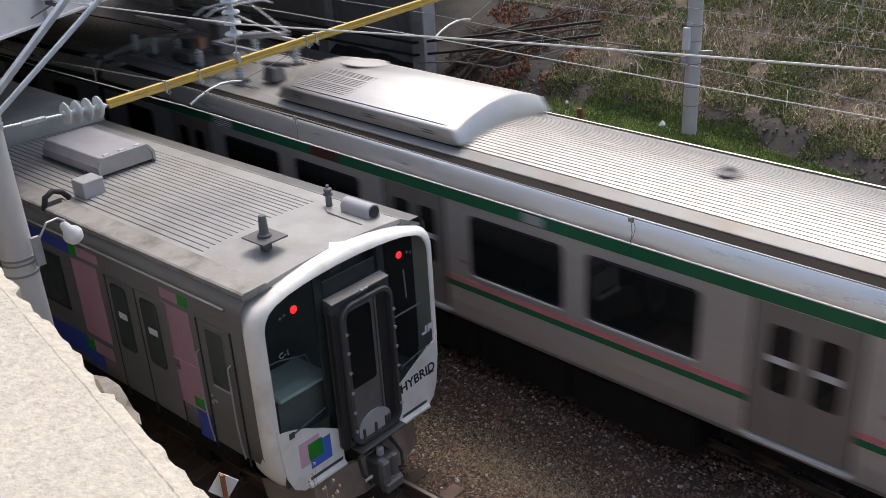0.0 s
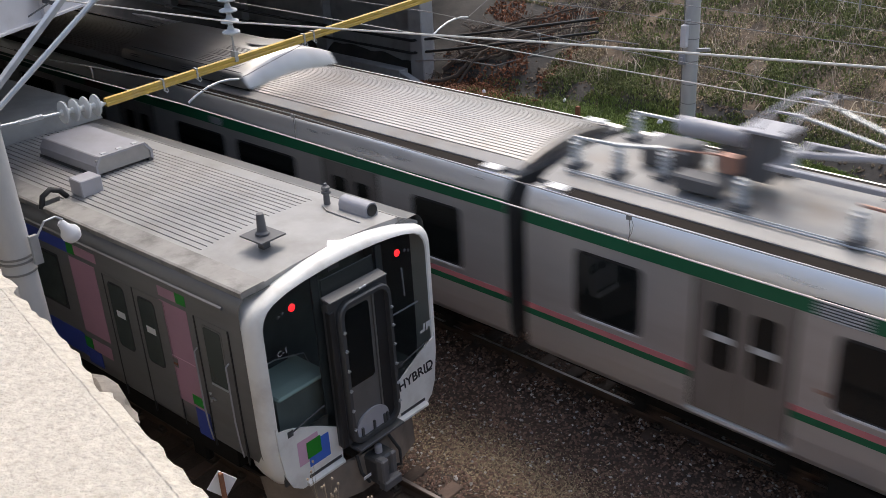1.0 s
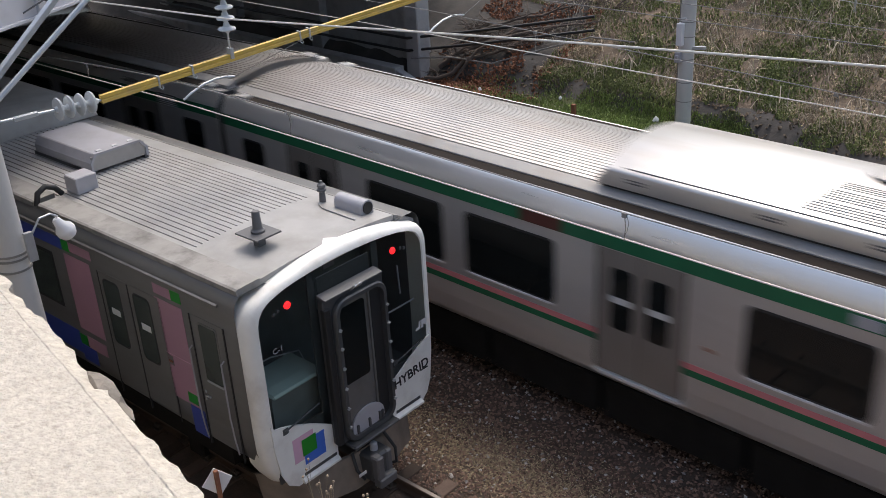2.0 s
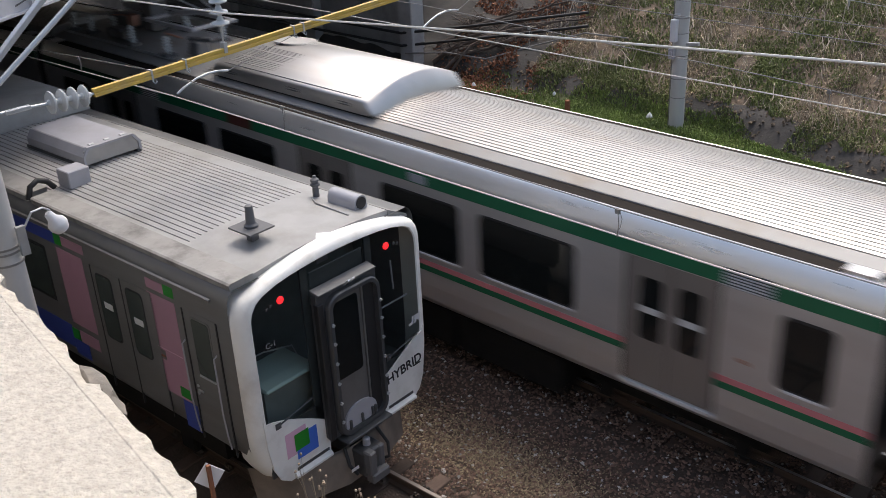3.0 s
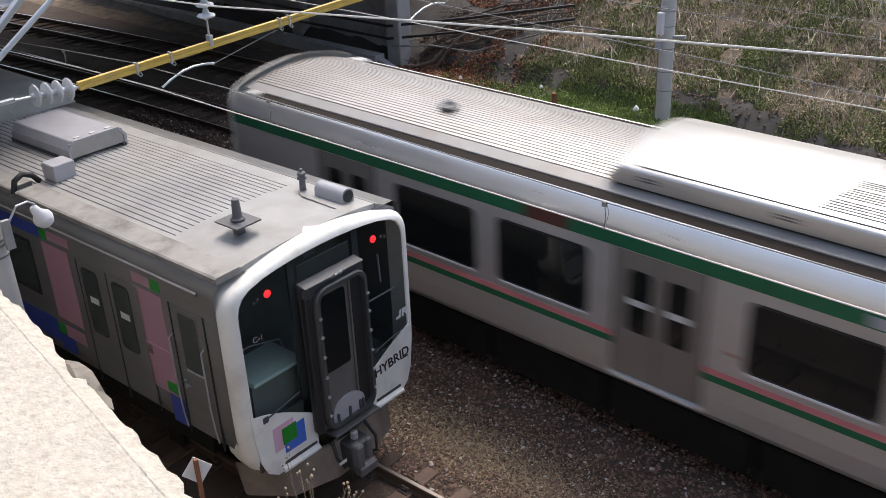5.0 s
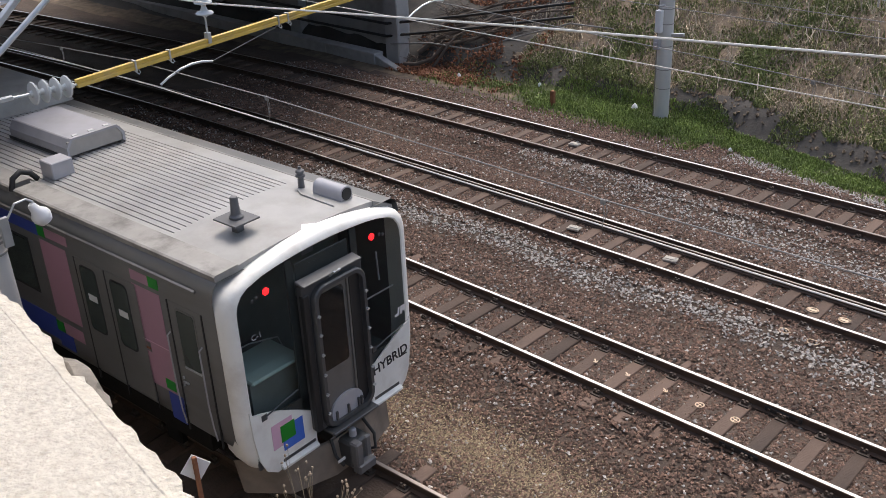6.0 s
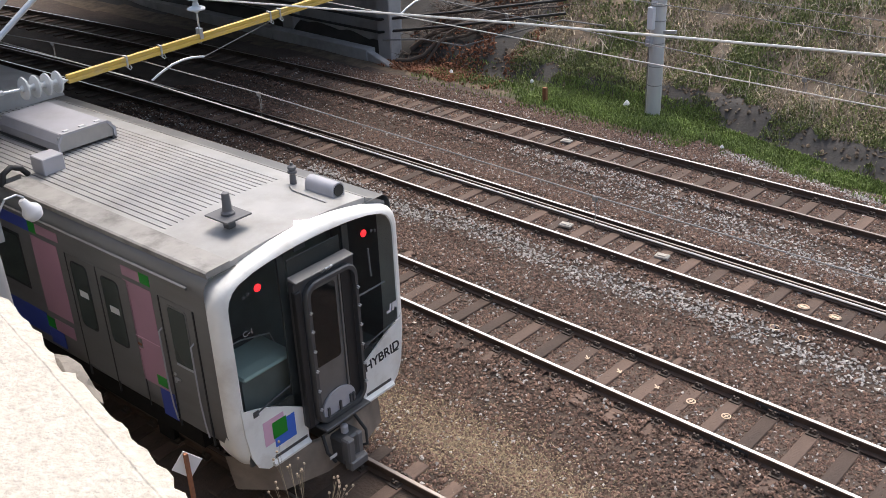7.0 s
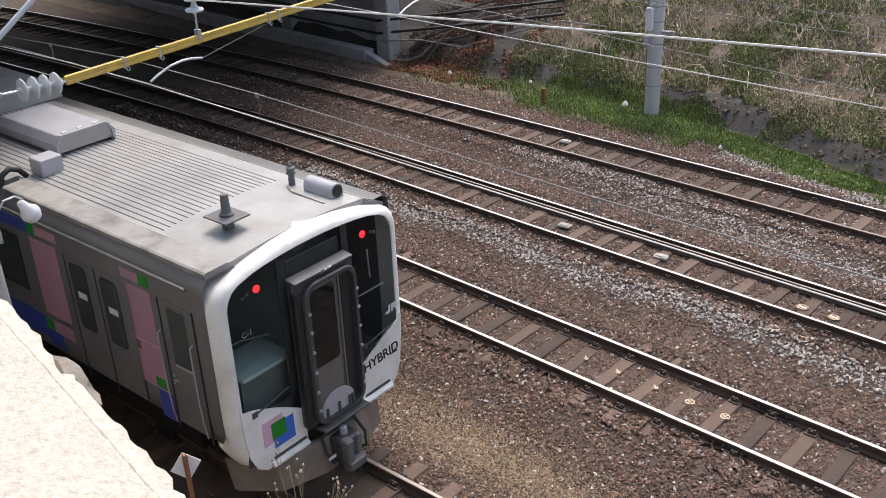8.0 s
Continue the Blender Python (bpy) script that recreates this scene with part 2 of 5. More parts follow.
# ---- mesh helpers ----
class Geo:
    """Collects vertices and faces for one mesh."""

    def __init__(self):
        self.v, self.f = [], []

    def add(self, verts, faces):
        k = len(self.v)
        self.v += [tuple(q) for q in verts]
        self.f += [tuple(i + k for i in q) for q in faces]
        return self

    def box(self, x0, x1, y0, y1, z0, z1, m=None, taper=0.0):
        c = [(x, y, z) for z in (z0, z1) for x, y in ((x0, y0), (x1, y0), (x1, y1), (x0, y1))]
        if taper:
            cx, cy = (x0 + x1) / 2, (y0 + y1) / 2
            c = c[:4] + [(cx + (x - cx) * (1 - taper), cy + (y - cy) * (1 - taper), z) for x, y, z in c[4:]]
        if m is not None:
            c = [m @ Vector(q) for q in c]
        return self.add(c, [(3, 2, 1, 0), (4, 5, 6, 7), (0, 1, 5, 4), (1, 2, 6, 5), (2, 3, 7, 6), (3, 0, 4, 7)])

    def prism(self, outline, a, b, axis="x", caps=True, closed=True):
        """An outline extruded from a to b: along x it is (y, z), along y (x, z), along z (x, y)."""
        put = {"x": lambda s, q: (s, q[0], q[1]), "y": lambda s, q: (q[0], s, q[1]), "z": lambda s, q: (q[0], q[1], s)}[axis]
        n = len(outline)
        verts = [put(a, q) for q in outline] + [put(b, q) for q in outline]
        faces = [(i, (i + 1) % n, n + (i + 1) % n, n + i) for i in range(n if closed else n - 1)]
        if caps and closed:
            faces += [tuple(range(n))[::-1], tuple(range(n, 2 * n))]
        return self.add(verts, faces)

    def loft(self, rings, cap_start=False, cap_end=False):
        n = len(rings[0])
        verts = [q for r in rings for q in r]
        faces = [(k * n + i, k * n + (i + 1) % n, (k + 1) * n + (i + 1) % n, (k + 1) * n + i) for k in range(len(rings) - 1) for i in range(n)]
        if cap_start:
            faces.append(tuple(range(n))[::-1])
        if cap_end:
            faces.append(tuple(range((len(rings) - 1) * n, len(rings) * n)))
        return self.add(verts, faces)

    def tube(self, path, r, n=8, caps=True):
        path = [Vector(q) for q in path]
        rs = r if isinstance(r, (list, tuple)) else [r] * len(path)
        rings = []
        side = None
        for i, q in enumerate(path):
            d = (path[min(i + 1, len(path) - 1)] - path[max(i - 1, 0)]).normalized()
            if side is None:
                side = d.cross(Vector((0, 0, 1)) if abs(d.z) < 0.9 else Vector((1, 0, 0))).normalized()
            side = (side - d * side.dot(d)).normalized()
            up = d.cross(side)
            rings.append([q + (side * math.cos(2 * math.pi * k / n) + up * math.sin(2 * math.pi * k / n)) * rs[i] for k in range(n)])
        return self.loft(rings, caps, caps)

    def lathe(self, profile, n=16, m=None):
        """(radius, z) turned round z."""
        rings = [[Vector((r * math.cos(2 * math.pi * k / n), r * math.sin(2 * math.pi * k / n), z)) for k in range(n)] for r, z in profile]
        if m is not None:
            rings = [[m @ q for q in ring] for ring in rings]
        return self.loft(rings, True, True)

    def mesh(self, name, material, bevel=0.0, smooth=False, segments=1):
        me = bpy.data.meshes.new(name)
        me.from_pydata(self.v, [], self.f)
        bm = bmesh.new()
        bm.from_mesh(me)
        bmesh.ops.recalc_face_normals(bm, faces=bm.faces)
        if bevel:
            sharp = [e for e in bm.edges if len(e.link_faces) == 2 and e.calc_face_angle(0) > 0.6]
            bmesh.ops.bevel(bm, geom=sharp, offset=bevel, segments=segments, affect="EDGES", clamp_overlap=True)
        bm.to_mesh(me)
        bm.free()
        me.materials.append(material)
        if smooth:
            for poly in me.polygons:
                poly.use_smooth = True
            me.set_sharp_from_angle(angle=radians(38))
        return me


def part(name, geo, material, parent, label="", bevel=0.0, smooth=False, segments=1):
    """One mesh object under a thing or a part; geo is a Geo or a ready mesh."""
    me = geo if isinstance(geo, bpy.types.Mesh) else geo.mesh(name, material, bevel, smooth, segments)
    ob = new(name, me)
    ob.parent = parent
    return tagged(ob, label)


def thing(name, label, category, m=None, group="", kind=""):
    ob = new(name)
    ob.empty_display_size = 0.2
    if m is not None:
        ob.matrix_basis = m
    return tagged(ob, label, category, group, kind)


def solid(name, geo, material, label, category, group="", kind="", bevel=0.0, smooth=False):
    return tagged(new(name, geo.mesh(name, material, bevel, smooth)), label, category, group, kind)


def arc(cx, cz, r, a0, a1, n):
    return [(cx + r * math.cos(radians(a0 + (a1 - a0) * k / n)), cz + r * math.sin(radians(a0 + (a1 - a0) * k / n))) for k in range(n + 1)]


def words(text, size, material, m, parent, name="lettering", label="", bold=0.0):
    """Lettering as a thin mesh in the built-in font, in the xy plane of m."""
    cu = bpy.data.curves.new(name, "FONT")
    cu.body, cu.size, cu.extrude, cu.align_x, cu.align_y = text, size, 0.002, "CENTER", "CENTER"
    cu.offset = size * bold
    tmp = bpy.data.objects.new("tmp_text", cu)
    me = bpy.data.meshes.new_from_object(tmp)
    bpy.data.objects.remove(tmp)
    me.materials.clear()
    me.materials.append(material)
    ob = new(name, me)
    ob.parent = parent
    ob.matrix_basis = m
    return tagged(ob, label)

# ---- ground, bank, tracks ----
def bend(x):
    """How far the main lines drift towards the near side behind the bridge."""
    return -0.0025 * (x + 6) ** 2 if x < -6 else 0.0


TRACKS = {"one": 4.52, "two": 8.25, "three": 11.90}
HB_YAW = 3.07


def hb(x, y, z):
    return pose(0, 0, 0, 0, 0, HB_YAW) @ Vector((x, y, z))


def foot(x):
    """Where the far bank begins."""
    if x < -4:
        return 15.9 - 0.06 * max(0, -x - 9)
    return max(11.5, 15.9 - 0.26 * (x + 4))


def bank_height(x, y):
    d = y - foot(x)
    if d < -0.35:
        return 0.0
    if d < 0.25:
        t = (d + 0.35) / 0.6
        return 0.55 * t * t * (3 - 2 * t)
    if d < 6.0:
        return 0.55 + 0.47 * (d - 0.25)
    return 0.55 + 0.47 * 5.75 + 0.12 * min(d - 6.0, 60)


def ground_height(x, y):
    z = -0.30 + bank_height(x, y)
    n = noise.noise(Vector((x * 0.55, y * 0.55, 0.3))) * 0.05
    b = bend(x)
    for c in TRACKS.values():
        d = abs(y - c - b)
        if d < 2.0:
            z += 0.15 * (1 - max(0, d - 1.15) / 0.85) if d > 1.15 else 0.15
            n *= 0.3
    hd = abs(y - x * math.tan(radians(HB_YAW)))
    if hd < 2.0:
        z += 0.15 * (1 - max(0, hd - 1.15) / 0.85) if hd > 1.15 else 0.15
    if y - foot(x) > 0:
        n = noise.fractal(Vector((x * 0.7, y * 0.7, 1.3)), 1.0, 2.1, 5) * 0.16
    return min(z, 0.0 if bank_height(x, y) == 0 else 99) + n - (0.0 if bank_height(x, y) else 0.02)


def graded(lo, hi, fine_lo, fine_hi, fine, coarse):
    xs, v = [], lo
    while v < hi:
        xs.append(v)
        v += fine if fine_lo <= v < fine_hi else coarse
    return xs + [hi]


def build_ground():
    xs = [-900, -400, -150, -80] + graded(-50, 40, -24, 9, 0.22, 1.5) + [80, 200, 900]
    ys = [-600, -200, -60, -25] + graded(-10, 40, -1, 23, 0.22, 1.5) + [70, 150, 400, 900]
    verts = [(x, y, ground_height(x, y)) for y in ys for x in xs]
    n = len(xs)
    faces = [(j * n + i, j * n + i + 1, (j + 1) * n + i + 1, (j + 1) * n + i) for j in range(len(ys) - 1) for i in range(n - 1)]
    me = bpy.data.meshes.new("ground")
    me.from_pydata(verts, [], faces)
    me.materials.append(mat("ballast_bed", (0.088, 0.062, 0.048), 0.95, 0.0, 0.30, 1.6, (1, 1, 1), 1.0, 26, (0.055, 0.043, 0.036), 0.6, 5.0))
    me.materials.append(EARTH)
    me.materials.append(WETWALL)
    me.materials.append(MOSS)
    for poly in me.polygons:
        c = poly.center
        d = c.y - foot(c.x)
        edge_ = 0.42 * noise.noise(Vector((c.x * 0.9, c.y * 0.9, 7)))
        litter = c.x < -10.2 + 2 * edge_ and -0.4 < d < 3.4 + 2 * edge_
        poly.material_index = 0 if d < (-1.5 if c.x < -3.5 else -0.7) + 0.5 * edge_ else (2 if litter or -0.25 < d < 0.45 + edge_ and c.x > -12 else (3 if d < 0 and c.x > -9.5 + 3 * edge_ else 1))
        poly.use_smooth = True
    tagged(new("ground", me), "brown ballast ground rising into an earth bank", "ground", kind="structure")


RAIL = [(-0.065, -0.14), (0.065, -0.14), (0.065, -0.13), (0.012, -0.11), (0.010, -0.045), (0.033, -0.032), (0.033, -0.004), (0.026, 0.0),
        (-0.026, 0.0), (-0.033, -0.004), (-0.033, -0.032), (-0.010, -0.045), (-0.012, -0.11), (-0.065, -0.13)]


def rail_geo(centre, x0, x1, off, z=0.0, top=False, scale=1.0):
    """A rail swept along the line; top: the polished running band alone."""
    xs = [x0 + (x1 - x0) * k / 40 for k in range(41)]
    g = Geo()
    prof = [(-0.024, 0.0005), (0.024, 0.0005), (0.024, 0.0025), (-0.024, 0.0025)] if top else RAIL
    rings = [[Vector((x, *(lambda q: (centre(x) + off + q[0] * scale, z + q[1] * scale))(q))) for q in prof] for x in xs]
    return g.loft(rings, True, True)


def build_track(name, centre, x0, x1, label, guard=False, heads=(RAILTOP, RAILTOP), pitch=0.585, yaw=0.0, phase=0.0):
    t = thing(name, label, "railway track", group="railway tracks", kind="structure")
    for k, side in enumerate((-1, 1)):
        r = part("rail", rail_geo(centre, x0, x1, side * 0.566), RUST, t, "steel rail with rusty sides")
        part("rail_head", rail_geo(centre, x0, x1, side * 0.566, top=True), heads[k], r, "polished running surface")
    if guard:
        r = part("guard_rail", rail_geo(centre, -26, x1, 0.40, -0.012, scale=0.85), RUST, t, "slimmer inner guard rail")
        part("rail_head", rail_geo(centre, -26, x1, 0.40, -0.010, top=True, scale=0.6), RAILTOP_DULL, r)
    wood = Geo().box(-0.105, 0.105, -1.05, 1.05, -0.31, -0.138).mesh("sleeper", SLEEPER, 0.012)
    plate = Geo().box(-0.08, 0.08, -0.15, 0.15, 0, 0.022).box(-0.05, 0.05, -0.115, -0.062, 0.022, 0.06).box(-0.05, 0.05, 0.062, 0.115, 0.022, 0.06)
    for sx in (-0.03, 0.03):
        for sy in (-0.09, 0.09):
            plate.box(sx - 0.016, sx + 0.016, sy - 0.016, sy + 0.016, 0.055, 0.085)
    plate = plate.mesh("rail_fastening", FASTENER)
    x = x0 + 0.2 + phase
    while x < x1 - 0.2:
        s = part("sleeper", wood, None, t)
        s.matrix_basis = pose(x + random.uniform(-0.03, 0.03), centre(x) + random.uniform(-0.03, 0.03), random.uniform(-0.012, 0.012), 0, random.uniform(-0.8, 0.8), yaw + random.uniform(-1.2, 1.2))
        if x > -16:
            for side in (-1, 1):
                f = part("rail_fastening", plate, None, s)
                f.matrix_basis = pose(0, side * 0.566, -0.140)
        x += pitch
    return t


def pebbles(name, pts, size, material, label, seed, flat=0.7):
    """Loose stones in one mesh: eight-sided lumps of uneven shape."""
    rng = np.random.default_rng(seed)
    n = len(pts)
    base = np.array([(1, 0, 0), (-1, 0, 0), (0, 1, 0), (0, -1, 0), (0, 0, 1), (0, 0, -1)], float)
    f = np.array([(0, 2, 4), (2, 1, 4), (1, 3, 4), (3, 0, 4), (2, 0, 5), (1, 2, 5), (3, 1, 5), (0, 3, 5)])
    v = base[None] * rng.uniform(0.65, 1.25, (n, 6, 1)) + rng.uniform(-0.25, 0.25, (n, 6, 3))
    v *= (size * rng.uniform(0.6, 1.35, (n, 1, 1)))
    v[:, :, 2] *= flat
    a, tl = rng.uniform(0, 6.28, n), rng.uniform(-0.6, 0.6, n)
    c, s = np.cos(a)[:, None], np.sin(a)[:, None]
    x, y, z = v[:, :, 0].copy(), v[:, :, 1].copy(), v[:, :, 2].copy()
    z = z * np.cos(tl)[:, None] + x * np.sin(tl)[:, None]
    v = np.stack([x * c - y * s, x * s + y * c, z], -1) + np.asarray(pts)[:, None, :]
    me = bpy.data.meshes.new(name)
    me.from_pydata(v.reshape(-1, 3).tolist(), [], (f[None] + 6 * np.arange(n)[:, None, None]).reshape(-1, 3).tolist())
    me.materials.append(material)
    return tagged(new(name, me), label, "gravel", kind="stuff")


def phase_of(y):
    """Where the first sleeper of the track near y lies."""
    return -42 + 0.2 + (0.34 if y < 6.3 else 0.0)


def build_ballast():
    rng = random.Random(5)
    brown, pale = [], []
    for k in range(215000):
        x, y = rng.uniform(-17, 8.5), rng.uniform(0.6, 14.4)
        if x < -5 and y < 5.5 and rng.random() < 0.6:
            continue
        if x < -9 and rng.random() < 0.45:
            continue
        if y > foot(x) - (1.7 if x < -3.5 else 0.85 + 0.25 * math.sin(x * 2.3)) or (x > 3.5 and y < 1.5 and rng.random() < 0.7):
            continue
        b = bend(x)
        z = ground_height(x, y)
        if any(abs(abs(y - c - b) - 0.566) < 0.045 for c in TRACKS.values()):
            continue
        d_ = min(abs(y - c - b) for c in TRACKS.values())
        lift = 0.004 if d_ < 0.62 else (0.045 if d_ < 1.15 else 0.012)
        if d_ < 0.62 and math.cos((x - phase_of(y)) * 2 * math.pi / 0.585) > 0.6 and rng.random() < 0.45:
            continue
        cell = round((x - phase_of(y)) / 0.585)
        if 0.62 < d_ < 1.0 and (cell * 7919) % 5 < 3 and math.cos((x - phase_of(y)) * 2 * math.pi / 0.585) > 0.62 and rng.random() < 0.8:
            continue
        streak = math.exp(-((y - 7.0 - 0.10 * math.sin(x * 1.3)) / 0.26) ** 2) * (1 if x > -9 else 0.2)
        streak2 = 0.55 * math.exp(-((y - 10.5 + 0.12 * x) / 0.5) ** 2) * (1 if x > -6 else 0.15)
        streak3 = 0.85 * math.exp(-((y - foot(x) + 1.15) / 0.35) ** 2) * (1 if x > -2.2 else 0)
        p_pale = 0.06 + 0.80 * max(streak, streak2, streak3)
        (pale if rng.random() < p_pale else brown).append((x, y, z + lift))
    pebbles("ballast_stones", brown, 0.027, STONE, "loose brown crushed stone ballast between the rails", 11)
    pebbles("pale_ballast_stones", pale, 0.027, STONE_PALE, "streaks of pale grey crushed stone ballast", 12)
    grit = [(x, y, ground_height(x, y) + 0.015) for x, y in ((rng.gauss(0.9, 1.5), rng.gauss(1.9, 0.38)) for k in range(15000))]
    pebbles("gravel_grit", grit, 0.013, mat("tan_grit", (0.30, 0.235, 0.15), 0.9, 0.0, 0.25, 14.0, island=0.5), "fine tan gravel beside the parked train", 13)


build_ground()
build_track("track_one", lambda x: 4.52 + bend(x), -42, 14, "main railway track with bright worn rails on timber sleepers", phase=0.34)
build_track("track_two", lambda x: 8.25 + bend(x), -42, 14, "railway track with an inner guard rail on timber sleepers", guard=True)
build_track("track_three", lambda x: 11.90 + bend(x), -42, 12, "railway track along the grassy bank", heads=(RAILTOP_DULL, RAILTOP))
build_track("track_siding", lambda x: x * math.tan(radians(HB_YAW)), -30, 12, "railway track under the parked train", heads=(RAILTOP_DULL, RAILTOP_DULL), yaw=HB_YAW, pitch=0.62)
build_ballast()


# ---- plants on the bank ----
def blades(name, pts, height, width, material, label, seed, lean=0.5):
    """Many single blades, each a narrow bent strip, in one mesh."""
    rng = np.random.default_rng(seed)
    n = len(pts)
    q = np.asarray(pts, float)
    a = rng.uniform(0, 6.28, n)
    h = height * rng.uniform(0.45, 1.3, n)
    w = width * rng.uniform(0.6, 1.4, n)
    l = lean * rng.uniform(0.1, 1.2, n)
    b = rng.uniform(0, 6.28, n)
    ux, uy = np.cos(a) * w, np.sin(a) * w
    dx, dy = np.cos(b) * l * h, np.sin(b) * l * h
    z0 = np.zeros(n)
    p0 = q + np.stack([-ux, -uy, z0 - 0.02], -1)
    p1 = q + np.stack([ux, uy, z0 - 0.02], -1)
    p2 = q + np.stack([ux * 0.8 + dx * 0.4, uy * 0.8 + dy * 0.4, h * 0.6], -1)
    p3 = q + np.stack([-ux * 0.8 + dx * 0.4, -uy * 0.8 + dy * 0.4, h * 0.6], -1)
    p4 = q + np.stack([dx, dy, h * (1 - 0.35 * l)], -1)
    v = np.stack([p0, p1, p2, p3, p4], 1).reshape(-1, 3)
    k = 5 * np.arange(n)[:, None]
    faces = [tuple(r) for r in np.hstack([k, k + 1, k + 2, k + 3]).tolist()] + [tuple(r) for r in np.hstack([k + 3, k + 2, k + 4]).tolist()]
    me = bpy.data.meshes.new(name)
    me.from_pydata(v.tolist(), [], faces)
    me.materials.append(material)
    return tagged(new(name, me), label, "vegetation", kind="stuff")


def build_plants():
    rng = random.Random(21)
    grass, straw, weeds, leaves = [], [], [], []
    while len(grass) < 56000:
        x = rng.uniform(-12.5, 7)
        f = foot(x)
        y = f - (abs(rng.gauss(0.75, 0.5)) if x < -3 else 0.22 + abs(rng.gauss(0.25, 0.28)))
        keep = 0.62 + 0.9 * noise.noise(Vector((x * 0.9, y * 1.5, 4)))
        if rng.random() < keep * (1.0 if x > -8.5 else 0.14):
            grass.append((x, y, ground_height(x, y)))
    while len(straw) + len(weeds) < 120000:
        x = rng.uniform(-16, 7)
        y = foot(x) + rng.uniform(0.25, 8.0)
        n = noise.noise(Vector((x * 0.45, y * 0.6, 9.0)))
        m = noise.noise(Vector((x * 1.3, y * 1.3, 2.0)))
        if x < -10.3 and y < 18.8 or m + rng.uniform(-0.30, 0.30) < -0.10:
            continue
        high = (y - foot(x)) / 6
        (weeds if n + rng.uniform(-0.35, 0.35) + 0.30 * high > 0.08 else straw).append((x, y, ground_height(x, y)))
    while len(leaves) < 4200:
        x, y = rng.uniform(-14.2, -9.8), rng.uniform(14.4, 18.8)
        near = math.exp(-((x + 12.2) / 1.0) ** 2 - ((y - 15.1) / 0.55) ** 2)
        if rng.random() < near + 0.25 * (noise.noise(Vector((x * 0.9, y * 0.9, 1.0))) > 0.0):
            leaves.append((x, y, ground_height(x, y) + 0.03))
    stalks = []
    while len(stalks) < 2600:
        x = rng.uniform(-11, 7)
        y = foot(x) + rng.uniform(0.4, 7.0)
        if noise.noise(Vector((x * 0.8, y * 0.8, 14.0))) + rng.uniform(-0.3, 0.3) > 0.05:
            stalks.append((x, y, ground_height(x, y) + 0.05))
    rub = []
    for k in range(900):
        x = rng.uniform(-11.8, 7)
        y = foot(x) + rng.gauss(0.12, 0.28)
        rub.append((x, y, ground_height(x, y)))
    pebbles("bank_rubble", rub, 0.05, EARTH, "loose earthy rubble at the foot of the bank", 35, 0.9)
    for k in range(20000):
        x = rng.uniform(-10.3, 7)
        y = foot(x) + rng.gauss(0.25, 0.38)
        if noise.noise(Vector((x * 1.1, y, 3.0))) > (-0.12 if x < -5.5 else 0.03):
            weeds.append((x, y, ground_height(x, y)))
    blades("grass", grass, 0.11, 0.013, GRASS, "bright green spring grass along the track", 31, 0.7)
    blades("dry_grass", straw, 0.12, 0.009, STRAW, "dry straw-coloured grass on the bank", 32, 1.6)
    blades("dry_stalks", stalks, 0.42, 0.010, STALK, "long pale dead stalks lying on the bank", 36, 1.5)
    blades("weeds", weeds, 0.10, 0.018, OLIVE, "low olive-green weeds on the bank", 33, 0.9)
    blades("fallen_leaves", leaves, 0.07, 0.035, LEAF_DEAD, "brown fallen leaves below the bank", 34, 1.8)


def build_shrub(x, y, spread, height, stems, leafy, label, seed):
    rng = random.Random(seed)
    z = ground_height(x, y)
    t = thing("shrub", label, "shrub", pose(x, y, z), group="scrub on the bank")
    g, lf = Geo(), []
    for k in range(stems):
        a, l = rng.uniform(0, 6.28), rng.uniform(0.4, 1.0)
        path = [Vector((0, 0, -0.05))]
        d = Vector((math.cos(a) * spread, math.sin(a) * spread * 0.6, height * rng.uniform(0.5, 1))) * l
        for s in range(1, 5):
            path.append(d * s / 4 + Vector((rng.gauss(0, 0.07), rng.gauss(0, 0.07), rng.gauss(0, 0.05) - 0.10 * (s / 4) ** 2 * spread)))
            lf += [path[-1] + Vector((rng.gauss(0, 0.12), rng.gauss(0, 0.12), rng.gauss(0, 0.1))) for j in range(leafy)]
        g.tube(path, [0.016, 0.013, 0.010, 0.007, 0.003], 5)
    part("brushwood", g, TWIG, t, "bare grey twigs")
    if leafy:
        lg = Geo()
        for q in lf:
            e = Euler((rng.uniform(0, 3), rng.uniform(0, 3), rng.uniform(0, 6))).to_matrix()
            s = rng.uniform(0.02, 0.045)
            lg.add([q + e @ Vector(c) * s for c in ((-1, 0, 0), (0, -0.5, 0.1), (1, 0, 0), (0, 0.5, 0.1))], [(0, 1, 2, 3)])
        part("foliage", lg, OLIVE, t, "small dull green leaves")


def build_branch(x0, y0, x1, y1, r, rise, label, seed):
    """A fallen branch that lies along the bank, with broken side twigs."""
    rng = random.Random(seed)
    t = thing("fallen_branch", label, "branch", group="brushwood by the bridge")
    path = []
    for k in range(9):
        u = k / 8
        x, y = x0 + (x1 - x0) * u, y0 + (y1 - y0) * u
        path.append(Vector((x + rng.gauss(0, 0.06), y + rng.gauss(0, 0.06), ground_height(x, y) + r + rise * math.sin(math.pi * u) + rng.uniform(0, 0.05))))
    part("limb", Geo().tube(path, [r * (1 - 0.06 * k) for k in range(9)], 8), TWIG, t, "weathered grey-brown limb", smooth=True)
    for k in range(7):
        q = path[rng.randrange(1, 8)]
        d = Vector((rng.uniform(-0.6, 1.0), rng.uniform(-0.3, 0.9), rng.uniform(-0.05, 0.4)))
        part("side_twig", Geo().tube([q, q + d * 0.5 + Vector((0, 0, 0.06)), q + d * rng.uniform(0.8, 1.3)], [r * 0.35, r * 0.25, r * 0.1], 5), TWIG, t)


